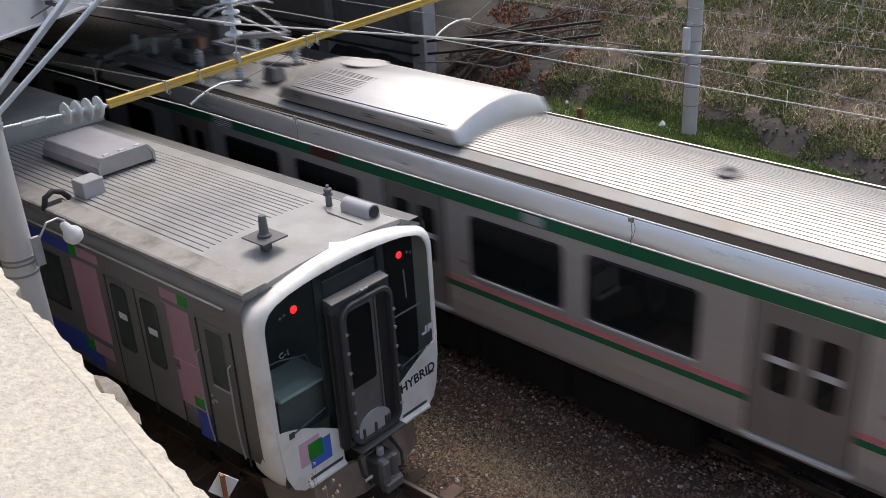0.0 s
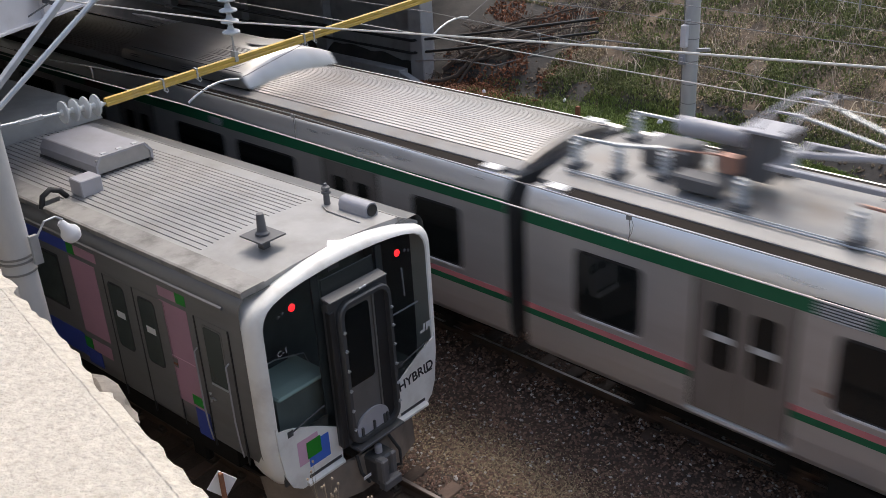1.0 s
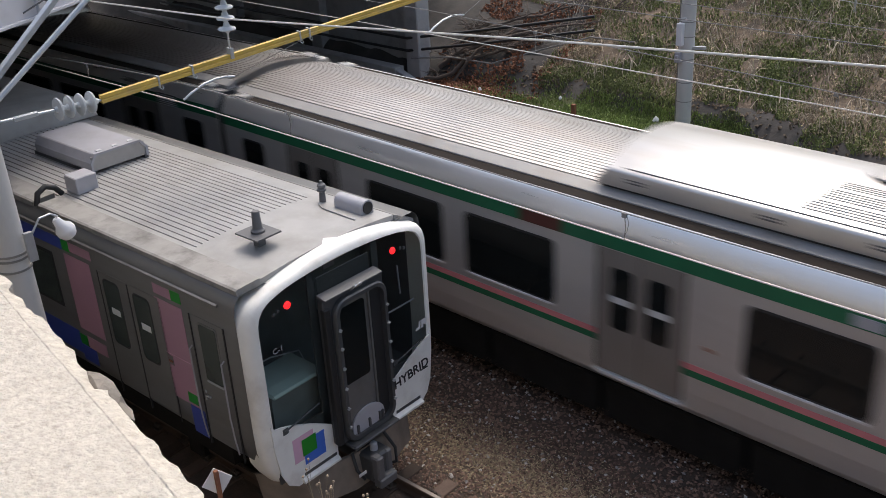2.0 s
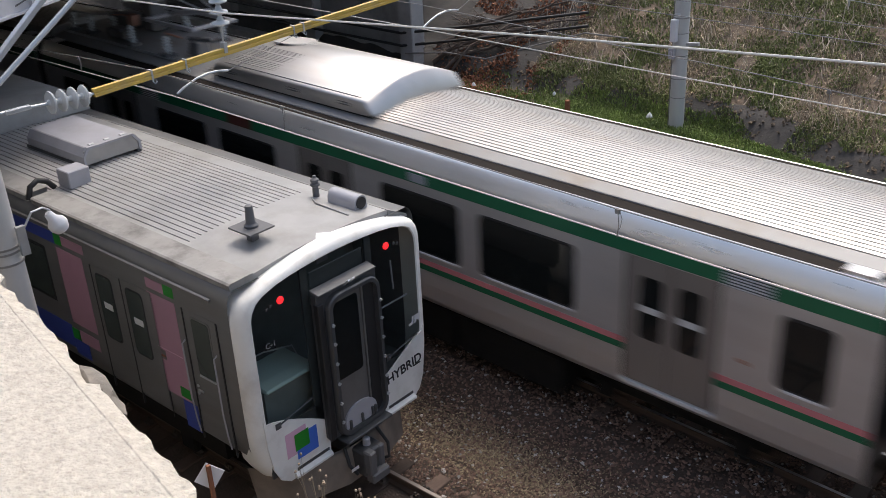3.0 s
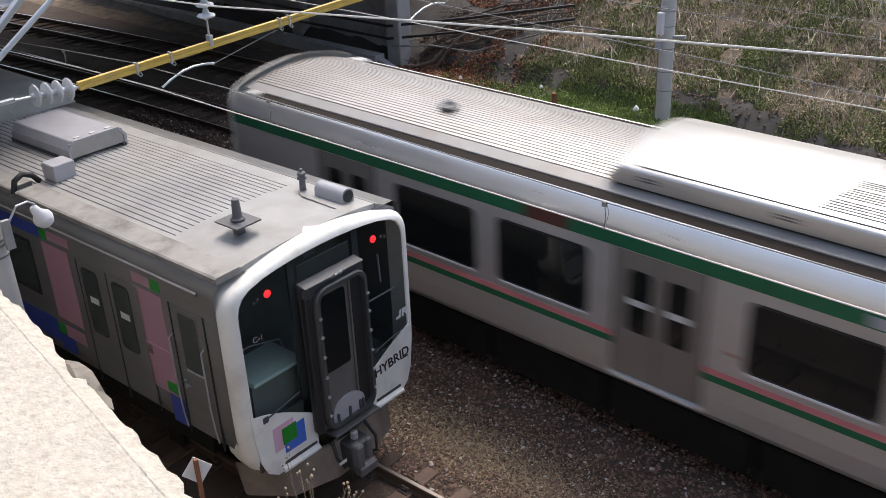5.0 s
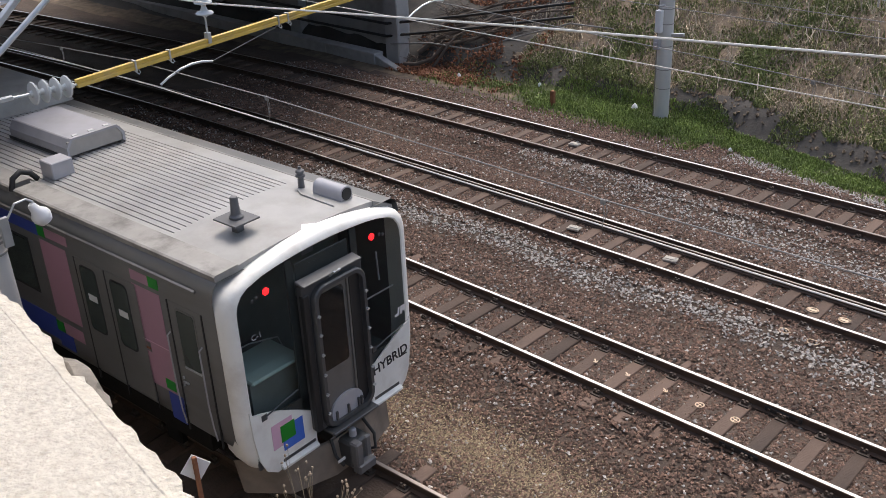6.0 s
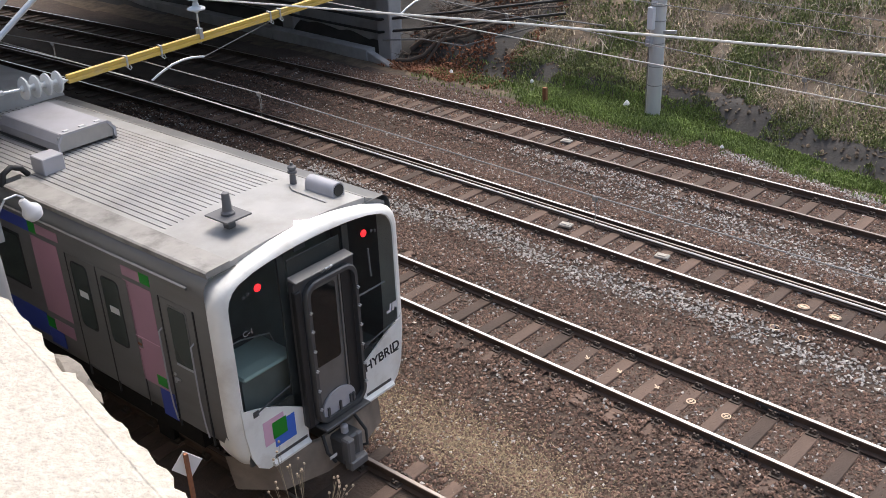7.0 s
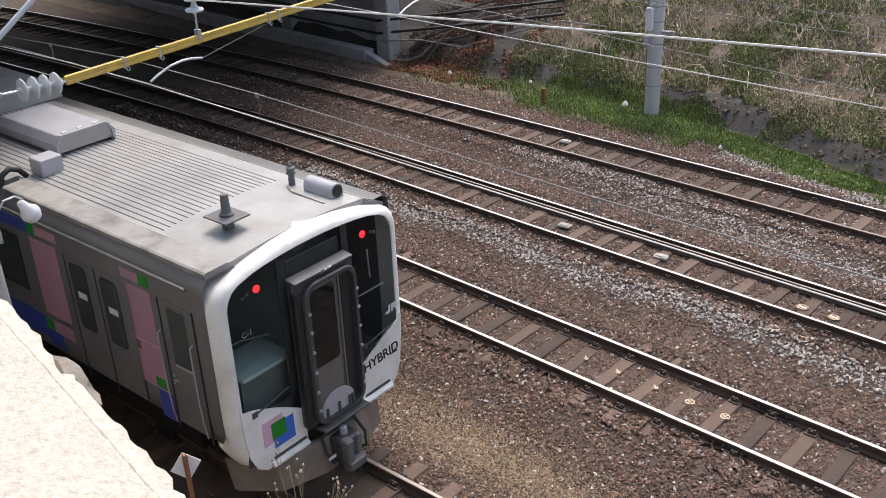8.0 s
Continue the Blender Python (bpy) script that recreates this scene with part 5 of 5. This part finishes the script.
    st = part("seat", Geo().box(-1.22, -1.12, -1.1, -0.65, 1.75, 2.6).box(-1.2, -0.8, -1.1, -0.65, 1.7, 1.8), DARK_TRIM, H, "dark driver's seat", 0.03)
    part("sun_blind", Geo().box(-0.10, -0.09, 0.62, 1.2, 2.35, 2.37).tube([(-0.15, 1.0, 2.9), (-0.15, 1.02, 2.5)], 0.012, 6), GREY_BOX, H)
    for z in (2.62, 2.78):
        part("cab_panel", Geo().box(-1.29, -1.27, 0.75, 0.95, z, z + 0.1), GREY_BOX, H)

    # near side
    S = lambda *a, **k: side_panel(a[0], H, *a[1:], **k)
    S("blue_film", BLUE, -6.2, -3.78, 3.10, 3.27, "blue film")
    S("green_film", GREEN_LOGO, -3.78, -3.60, 3.11, 3.26)
    S("pink_film", PINK_PANEL, -3.60, -3.08, 3.13, 3.26)
    S("pink_film", PINK_PANEL, -3.78, -3.16, 1.94, 3.06, "tall pink film panel")
    S("blue_film", BLUE, -6.2, -3.86, 1.50, 1.86, "blue film")
    S("blue_film", BLUE, -3.855, -3.50, 1.42, 1.66, "blue film")
    S("green_film", GREEN_LOGO, -3.86, -3.67, 1.67, 1.83)
    S("pink_film", PINK_PANEL, -3.66, -3.19, 1.665, 1.85)
    S("pink_film", PINK_PANEL, -1.72, -1.37, 3.12, 3.25)
    S("green_film", GREEN_LOGO, -1.37, -1.18, 3.12, 3.26)
    S("pink_film", PINK_PANEL, -1.735, -1.19, 1.69, 3.06, "tall pink film panel")
    S("pink_seam", PINK_PALE, -1.70, -1.20, 2.318, 2.324, lift=0.004)
    S("green_film", GREEN_LOGO, -1.38, -1.19, 1.73, 1.87, lift=0.005)
    S("blue_film", BLUE, -1.37, -1.09, 1.30, 1.685)
    h = S("handle_recess", GREY_DOOR, -1.66, -1.57, 2.16, 2.29, lift=0.004)
    part("handle", Geo().box(-1.65, -1.58, -SIDE - 0.016, -SIDE - 0.006, 2.20, 2.225), RUST_POST, h)
    for x0 in (-2.97, -2.31, -9.3, -8.66):
        d = S("door", STEEL_SHADED, x0 + 0.012, x0 + 0.638, 1.40, 3.05, "stainless sliding door leaf", y=SIDE - 0.004, t=0.012)
        rim = part("window_rim", Geo().prism(rounded(x0 + 0.085, x0 + 0.45, 2.03, 2.97, 0.075), -SIDE - 0.011, -SIDE - 0.006, "y"), BLACK, d, "black rubber window rim")
        part("pane", Geo().prism(rounded(x0 + 0.105, x0 + 0.43, 2.05, 2.95, 0.06), -SIDE - 0.015, -SIDE - 0.008, "y"), SIDE_PANE, rim, "narrow rounded door window")
        part("sticker", Geo().box(x0 + 0.19, x0 + 0.38, -SIDE - 0.0185, -SIDE - 0.0155, 2.49, 2.58), STICKER, d)
        part("seal", Geo().box(x0 - 0.009, x0 + 0.011, -SIDE - 0.012, -SIDE + 0.01, 1.24, 3.04), BLACK, d)
    S("seal", BLACK, -1.66, -1.645, 1.30, 3.04)
    cd = S("cab_door", STEEL_SHADED, -1.035, -0.43, 1.36, 3.06, "stainless cab side door", y=SIDE - 0.004, t=0.008)
    part("window_frame", Geo().prism(rounded(-0.915, -0.555, 2.20, 3.0, 0.04), -SIDE - 0.010, -SIDE, "y"), GREY_DOOR, cd, "grey window frame")
    part("pane", Geo().prism(rounded(-0.89, -0.58, 2.235, 2.975, 0.035), -SIDE - 0.014, -SIDE - 0.008, "y"), SIDE_PANE, cd, "cab door window")
    part("sash", Geo().box(-0.885, -0.585, -SIDE - 0.020, -SIDE - 0.010, 2.205, 2.23), GALV, cd, "bright lower window edge")
    part("seal", Geo().box(-1.055, -1.035, -SIDE - 0.012, -SIDE + 0.01, 1.26, 3.06).box(-0.43, -0.41, -SIDE - 0.012, -SIDE + 0.01, 1.26, 3.06), BLACK, cd)
    part("handle", Geo().box(-0.97, -0.87, -SIDE - 0.03, -SIDE - 0.012, 1.98, 2.0).box(-0.97, -0.95, -SIDE - 0.03, -SIDE - 0.012, 1.93, 2.0).box(-0.99, -0.96, -SIDE - 0.016, -SIDE - 0.004, 2.02, 2.05), GALV, cd, "bright door handle")
    for x in (-1.09, -0.50):
        part("grab_rail", Geo().tube([(x, -SIDE, 2.62), (x, -SIDE - 0.05, 2.59), (x, -SIDE - 0.05, 1.85), (x + 0.02, -SIDE - 0.045, 1.55), (x + 0.02, -SIDE - 0.02, 1.35)], 0.010, 8), GREY_BOX, H, "bright vertical grab rail")
    for x0, x1 in ((-6.4, -4.1), (-8.4, -6.6)):
        w = S("window_frame", BLACK, x0 + 0.3, x1, 2.15, 2.98, "dark saloon window surround")
        part("pane", Geo().prism(rounded(x0 + 0.34, x1 - 0.04, 2.19, 2.94, 0.05), -SIDE - 0.009, -SIDE - 0.003, "y"), SIDE_PANE, w, "dark saloon window")
    part("underframe", Geo().box(-19, -1.0, -1.25, 1.25, 0.80, 1.24), DARK, H, "dark underframe")
    for x0, x1 in ((-6.6, -4.9), (-9.6, -7.0), (-12.5, -10.2)):
        part("equipment_case", Geo().box(x0, x1, -1.30, 1.3, 0.32, 0.9), DARK, H, "dark underfloor case", 0.02)
    bogie(H, -3.2)
    bogie(H, -16.5)
    return H


build_parked()

# ---- passing electric train ----
PITCH, CAR = 19.065, 18.65


def insulator_post(g, x, y, z, h=0.34, r=0.085):
    n = 5
    prof = [(0.05, 0)]
    for k in range(n):
        b = 0.03 + k * (h - 0.04) / n
        prof += [(0.05, b), (r, b + 0.012), (r, b + 0.024), (0.05, b + 0.036)]
    return g.lathe(prof + [(0.05, h)], 14, Matrix.Translation((x, y, z)))


def pantograph_gear(C):
    """Everything on the pantograph end of a motor car's roof."""
    zr = 3.66
    for x, y in ((0.30, -0.72), (0.95, -0.66), (1.5, -0.42), (2.75, -0.72), (4.2, -0.80), (0.35, 0.62), (1.2, 0.62), (2.7, 0.62), (4.15, 0.55)):
        part("insulator", insulator_post(Geo(), x, y, zr), PORCELAIN, C, "ribbed white insulator post", smooth=True)
        part("insulator_base", Geo().box(x - 0.12, x + 0.12, y - 0.12, y + 0.12, zr - 0.06, zr), GREY_DARKBOX, C)
    part("busbar", Geo().tube([(0.30, -0.72, 4.02), (0.95, -0.66, 4.02), (1.55, -0.50, 4.06)], 0.028, 8), GALV, C, "bare metal busbar")
    part("busbar", Geo().tube([(0.35, 0.62, 4.02), (1.2, 0.62, 4.02), (2.7, 0.62, 4.02)], 0.028, 8), GALV, C, "bare metal busbar")
    part("busbar", Geo().tube([(1.5, -0.42, 4.02), (2.3, -0.40, 4.10), (2.52, -0.46, 4.08)], 0.014, 8), COPPER, C, "orange insulated busbar")
    part("busbar", Geo().tube([(4.2, -0.78, 4.05), (4.6, -0.70, 4.0)], 0.022, 8), COPPER, C, "orange insulated busbar")
    part("connector_plate", Geo().box(2.30, 2.52, -0.52, -0.36, 3.92, 4.14), COPPER, C)
    part("vessel", Geo().lathe([(0.05, 0), (0.11, 0.04), (0.13, 0.10), (0.13, 0.95), (0.11, 1.02), (0.05, 1.06)], 18, Matrix.Translation((1.35, 0.05, 4.20)) @ pose(0, 0, 0, 0, 90)), GREY_BOX, C, "horizontal grey pressure vessel", smooth=True)
    part("breaker_box", Geo().box(2.52, 2.88, -0.28, 0.10, 3.80, 4.42), GREY_DARKBOX, C, "upright dark grey breaker box", 0.02)
    part("breaker_lid", Geo().box(2.45, 3.02, -0.34, 0.16, 4.42, 4.46), GREY_BOX, C, "pale box lid", 0.008)
    part("switchgear", Geo().box(1.0, 1.7, -0.25, 0.3, zr, 3.95).box(1.8, 2.45, -0.75, -0.45, zr, 3.86).box(1.9, 2.4, 0.1, 0.45, zr, 4.05), GREY_DARKBOX, C, "dark grey switchgear", 0.03)
    part("arrester", Geo().box(4.62, 5.0, -0.62, -0.30, zr, 3.92, taper=0.25).tube([(4.5, -0.46, 3.92), (5.2, -0.40, 3.98)], 0.05, 8), GREY_DARKBOX, C, "dark roof arrester", 0.02)
    for y in (-0.92, -0.86):
        part("conduit", Geo().tube([(0.25, y, 3.60), (4.8, y, 3.60)], 0.014, 6), GALV, C, "long bright roof conduit")
    pan = part("pantograph", Geo().box(2.95, 4.75, -0.52, -0.45, 4.02, 4.09).box(2.95, 4.75, 0.45, 0.52, 4.02, 4.09).box(2.98, 3.06, -0.5, 0.5, 4.02, 4.09).box(4.62, 4.70, -0.5, 0.5, 4.02, 4.09), GREY_BOX, C, "raised single-arm pantograph", 0.01)
    part("lower_arm", Geo().tube([(3.15, 0, 4.10), (4.62, 0, 4.34)], 0.045, 8), GREY_BOX, pan, "thick lower arm")
    part("thrust_rod", Geo().tube([(3.4, 0.14, 4.06), (4.58, 0.12, 4.28)], 0.018, 6), GALV, pan)
    for s in (-1, 1):
        part("upper_arm", Geo().tube([(4.62, s * 0.10, 4.34), (3.12, s * 0.32, 4.70)], 0.020, 8), GALV, pan, "thin upper arm tube")
    for dx in (-0.17, 0.17):
        part("contact_strip", Geo().tube([(3.08 + dx, -0.78, 4.62), (3.08 + dx, -0.55, 4.715), (3.08 + dx, 0, 4.735), (3.08 + dx, 0.55, 4.715), (3.08 + dx, 0.78, 4.62)], 0.022, 8), GREY_BOX, pan, "grey contact strip")
    for y in (-0.33, 0.33):
        part("head_frame", Geo().box(2.90, 3.26, y - 0.02, y + 0.02, 4.68, 4.70), GREY_BOX, pan)


def ac_unit(C, x0, x1, louvre_at_rear):
    prof = [(-1.03, 3.60), (-1.05, 3.80), (-1.03, 3.835)] + [(-0.99 + 1.98 * k / 14, 3.85 + 0.23 * (1 - (-1 + 2 * k / 14) ** 2)) for k in range(15)] + [(1.03, 3.835), (1.05, 3.80), (1.03, 3.60)]

    def ring(x, sy, sz):
        return [Vector((x, y * sy, 3.62 + (z - 3.62) * sz)) for y, z in prof]

    rings = [ring(x0, 0.98, 0.04), ring(x0 + 0.16, 0.995, 0.955), ring(x0 + 0.19, 1, 1), ring(x1 - 0.19, 1, 1), ring(x1 - 0.16, 0.995, 0.955), ring(x1, 0.98, 0.04)]
    u = part("air_conditioner", Geo().loft(rings, True, True), AC_METAL, C, "long domed silver rooftop air conditioner", smooth=True)
    part("plinth", Geo().box(x0 + 0.06, x1 - 0.06, -0.98, 0.98, 3.50, 3.63), BLACK, u)
    s0 = x0 + 0.45 if louvre_at_rear else x1 - 1.75
    for k in range(14):
        y = -0.88 + 0.040 * k + 0.03 * (k // 5)
        z = 3.851 + 0.23 * (1 - (y / 0.99) ** 2)
        part("louvre", Geo().box(s0 + 0.02 * k, s0 + 1.25 + 0.01 * k, y - 0.008, y + 0.008, z - 0.006, z + 0.005), LOUVRE, u)
    fx = x0 + 0.95 if louvre_at_rear else x1 - 1.0
    part("fan_guard", Geo().lathe([(0.40, 0.0), (0.40, 0.018), (0.34, 0.026), (0.05, 0.03)], 28, Matrix.Translation((fx, 0.25, 4.058)) @ pose(0, 0, 0, -6.5)), LOUVRE, u, "round fan guard")
    part("seam", Geo().box(x0 + 0.45, x1 - 0.3, -0.978, -0.966, 3.850, 3.868), GREY_DARKBOX, u)
    for x in (x0 + 0.5, (x0 + x1) / 2 + 0.1, x1 - 0.8):
        part("handle", Geo().box(x, x + 0.28, -1.055, -1.04, 3.74, 3.755).box(x, x + 0.28, -1.055, -1.04, 3.70, 3.715), GREY_DARKBOX, u)


def window(C, x0, x1):
    w = side_panel("window", C, BLACK, x0, x1, 1.80, 2.76, "dark tinted saloon window")
    w.data = Geo().prism(rounded(x0, x1, 1.80, 2.76, 0.09), -SIDE - 0.006, -SIDE + 0.002, "y").mesh("window", BLACK)
    part("pane", Geo().prism(rounded(x0 + 0.035, x1 - 0.035, 1.835, 2.725, 0.07), -SIDE - 0.010, -SIDE - 0.004, "y"), PANE, w)
    part("sill", Geo().box(x0 + 0.07, x1 - 0.05, -SIDE - 0.022, -SIDE, 1.778, 1.806), LAMP_WHITE, w, "bright lower window edge")


def doorway(C, xc):
    for k, x0 in enumerate((xc - 0.64, xc + 0.005)):
        d = part("door", Geo().box(x0, x0 + 0.635, -SIDE - 0.002, -SIDE + 0.02, 1.10, 2.90), DOOR_STEEL, C, "stainless sliding door leaf")
        a, b = (x0 + 0.20, x0 + 0.53) if k == 0 else (x0 + 0.11, x0 + 0.44)
        part("pane", Geo().prism(rounded(a, b, 1.78, 2.66, 0.07), -SIDE - 0.008, -SIDE, "y"), PANE, d, "narrow dark door window")
        part("sticker", Geo().box(a + 0.01, b - 0.01, -SIDE - 0.011, -SIDE - 0.0085, 2.16, 2.25), STICKER, d)
    part("seal", Geo().box(xc - 0.665, xc - 0.642, -SIDE - 0.010, -SIDE + 0.01, 1.12, 2.92).box(xc + 0.642, xc + 0.665, -SIDE - 0.010, -SIDE + 0.01, 1.12, 2.92).box(xc - 0.004, xc + 0.004, -SIDE - 0.006, -SIDE + 0.01, 1.12, 2.9), BLACK, C)
    part("door_step", Geo().box(xc - 0.66, xc + 0.66, -SIDE - 0.03, -SIDE + 0.03, 1.03, 1.075), STICKER, C, "bright door step")


ROOFTOP = {"roof_channel", "roof_lip", "end_block", "roof_deck", "roof_base", "ribbed_roof", "air_conditioner", "roof_pot", "insulator", "insulator_base", "busbar",
           "connector_plate", "vessel", "breaker_box", "breaker_lid", "switchgear", "arrester", "conduit"}   # all sit on the roof, 6 cm lower


def build_car(label, doors, windows, ac, pan=False, cab_rear=False, cab_front=False, vents=(), ac_rear=False, roof_pots=()):
    TAIL = 0.5 if cab_rear else 0.0
    C = thing("commuter_car", label, "train car", group="cars of the passing train")
    half = [(-1.38, 0.90), (-1.44, 1.00), (-1.47, 1.26), (-SIDE, 1.5), (-SIDE, 3.12)]
    part("body", Geo().prism(half_to_full(half + [(-1.28, 3.37)]), TAIL, CAR), STEEL, C, "brushed stainless car body")
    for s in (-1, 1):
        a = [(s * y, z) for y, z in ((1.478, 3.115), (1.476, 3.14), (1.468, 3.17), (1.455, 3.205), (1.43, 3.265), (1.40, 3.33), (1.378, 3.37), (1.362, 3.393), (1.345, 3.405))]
        # Shoulder colour carries the bright sky reflection.
        part("shoulder", Geo().prism(a + [(s * 1.26, 3.38), (s * 1.26, 3.13)], TAIL, CAR), STEEL_SHEEN, C, "curved steel roof shoulder, whitened for the sky's sheen", smooth=True)
        part("roof_channel", Geo().prism([(s * 1.352, 3.458), (s * 1.14, 3.484), (s * 1.14, 3.43), (s * 1.352, 3.43)], TAIL + 0.25, CAR - 0.25), CHANNEL, C, "dark roof channel")
        part("roof_lip", Geo().prism([(s * 1.145, 3.43), (s * 1.145, 3.50), (s * 1.13, 3.508), (s * 0.945, 3.562), (s * 0.945, 3.43)], TAIL + 0.02, CAR - 0.02), ROOF_FLAT, C, "flat grey roof lip")
        for b in (TAIL + 0.25, CAR - 0.55):
            part("end_block", Geo().box(b, b + 0.28, s * 1.24 - 0.09, s * 1.24 + 0.09, 3.45, 3.51), STEEL_SHEEN, C)
    r0 = 5.6 if pan else TAIL
    if pan:
        part("roof_deck", smooth_roof(0.02, r0, 0.95, 3.555, 0.09), ROOF_FLAT, C, "flat grey pantograph deck stained brown", smooth=True)
    part("roof_base", smooth_roof(r0, CAR - 0.02, 0.95, 3.545, 0.12), ROOF_SILVER, C, smooth=True)
    part("ribbed_roof", ribbed(r0 + 0.05, CAR - 0.12, 0.945, 3.550, 0.125, 28, 0.018), ROOF_SILVER, C, "ribbed silver roof sheet")
    side_panel("green_stripe", C, GREEN, TAIL, CAR, 2.91, 3.11, "dark green stripe below the roof")
    marks = [TAIL] + [q for d in sorted(doors) for q in (d - 0.67, d + 0.67)] + [CAR]
    for a, b in zip(marks[::2], marks[1::2]):
        side_panel("pink_stripe", C, PINK, a, b, 1.60, 1.685, "narrow pink stripe")
        side_panel("green_stripe", C, GREEN, a, b, 1.505, 1.60, "narrow dark green stripe")
    for d in doors:
        doorway(C, d)
        part("door_lamp", Geo().box(d + 0.95, d + 1.08, -SIDE - 0.012, -SIDE, 1.95, 2.0), COPPER, C)
    for a, b in windows:
        window(C, a, b)
    for a in vents:
        v = part("vent", Geo().box(a, a + 0.62, -SIDE - 0.008, -SIDE, 2.89, 3.13), DARK_TRIM, C, "louvred vent in the green stripe")
        for k in range(6):
            part("slat", Geo().box(a + 0.01, a + 0.61, -SIDE - 0.020, -SIDE - 0.006, 2.90 + 0.038 * k, 2.915 + 0.038 * k), STICKER, v)
    part("side_display", Geo().box(7.0, 7.7, -SIDE - 0.010, -SIDE, 2.915, 3.09), mat("dark_red_display", (0.10, 0.03, 0.025), 0.3), C, "dark red side display")
    part("side_lamp", Geo().box(11.6, 11.95, -SIDE - 0.012, -SIDE, 2.93, 3.06), GREY_BOX, C, "small pale side lamp")
    ac_unit(C, ac[0], ac[1], ac_rear)
    for x, y in roof_pots:
        part("roof_pot", Geo().lathe([(0.16, 0), (0.16, 0.03), (0.07, 0.06), (0.06, 0.10), (0.03, 0.12)], 16, Matrix.Translation((x, y, 3.70))), GREY_DARKBOX, C, "dark roof aerial", smooth=True)
    if pan:
        pantograph_gear(C)
    for x, on in ((0.0, not cab_rear), (CAR, not cab_front)):
        if on:
            s = -1 if x == 0 else 1
            part("gangway", Geo().box(min(x, x + s * 0.21), max(x, x + s * 0.21), -0.62, 0.62, 1.05, 3.25), BLACK, C, "black bellows gangway", 0.02)
            part("end_wall", Geo().prism([(y * 0.985, z) for y, z in half_to_full(half + [(-1.28, 3.36)])], x - 0.004 if s < 0 else x + 0.001, x - 0.001 if s < 0 else x + 0.004), DARK_TRIM, C)
    for on, x, s in ((cab_rear, TAIL, -1), (cab_front, CAR, 1)):
        if on:
            full = half_to_full(half + [(-1.47, 3.2), (-1.42, 3.36), (-1.30, 3.50), (-0.95, 3.62), (-0.5, 3.71), (0.0, 3.75)])
            rings = [[Vector((x + s * dx, y * k, 1.9 + (z - 1.9) * kz)) for y, z in full] for dx, k, kz in ((0, 1, 1), (0.12, 0.985, 0.985), (0.24, 0.93, 0.93), (0.31, 0.84, 0.83), (0.33, 0.7, 0.66))]
            part("cab_front", Geo().loft(rings, False, True), WHITE, C, "rounded pale cab end", smooth=True)
            part("windscreen", Geo().box(x + s * 0.31 - 0.03, x + s * 0.31 + 0.03, -1.0, 1.0, 2.1, 3.0), PANE, C, "dark cab windscreen")
    part("underframe", Geo().box(TAIL + 0.3, CAR - 0.3, -1.22, 1.22, 0.75, 1.0), DARK, C, "dark underframe")
    for a, b in ((4.35, 6.1), (6.2, 8.2), (8.28, 10.4), (10.5, 12.2), (12.28, 14.3)):
        part("equipment_case", Geo().box(a, b, -1.28, 1.28, 0.17, 0.78), DARK, C, "dark underfloor case", 0.02)
    for ch in C.children:
        if ch.name.split(".")[0] in ROOFTOP:
            ch.location.z = -0.06
    bogie(C, 2.7)
    bogie(C, CAR - 2.7)
    return C


CARS = [
    build_car("stainless motor car with green stripe and raised pantograph", (3.30, 9.42, 15.70),
              ((0.85, 1.90), (4.42, 6.09), (6.52, 8.19), (10.58, 12.28), (12.67, 14.36), (17.5, 18.1)), (5.62, 10.05), pan=True, cab_front=True, vents=(4.12, 16.6), ac_rear=True, roof_pots=((13.77, 0.06),)),
    build_car("stainless trailer car with green stripe and ribbed roof", (2.50, 8.95, 15.39),
              ((0.53, 1.15), (3.85, 5.50), (5.95, 7.60), (10.40, 11.95), (12.33, 14.0), (16.80, 17.78)), (7.90, 12.33)),
    build_car("stainless motor car with green stripe and raised pantograph", (3.20, 9.62, 16.10),
              ((0.85, 1.90), (4.58, 6.24), (6.66, 8.30), (10.95, 12.58), (12.97, 14.66), (17.52, 18.16)), (6.0, 10.4), pan=True, vents=(4.12, 16.78), ac_rear=True),
    build_car("stainless driving trailer with green stripe and blank panel", (3.40, 9.10, 15.33),
              ((4.50, 6.10), (6.50, 8.05), (10.28, 11.90), (12.36, 13.98)), (7.95, 12.35), cab_rear=True, roof_pots=((14.35, 0.1), (15.7, 0.06), (4.58, -0.3))),
]


def travelled(t):
    """Where the first coupling stands: the train gathers speed."""
    return -11.747 + 11.462 * t + 0.1985 * t * t


def car_pose(x):
    a, b = x + 2.7, x + CAR - 2.7
    ya, yb = bend(a), bend(b)
    yaw = math.atan2(yb - ya, b - a)
    return pose(x, 4.52 + ya - 2.7 * math.tan(yaw), 0, 0, 0, math.degrees(yaw))


def motions():
    for k, car in enumerate(CARS):
        walk(car, [(t / 2, car_pose(travelled(t / 2) - PITCH * k + 0.21)) for t in range(17)])


motions()
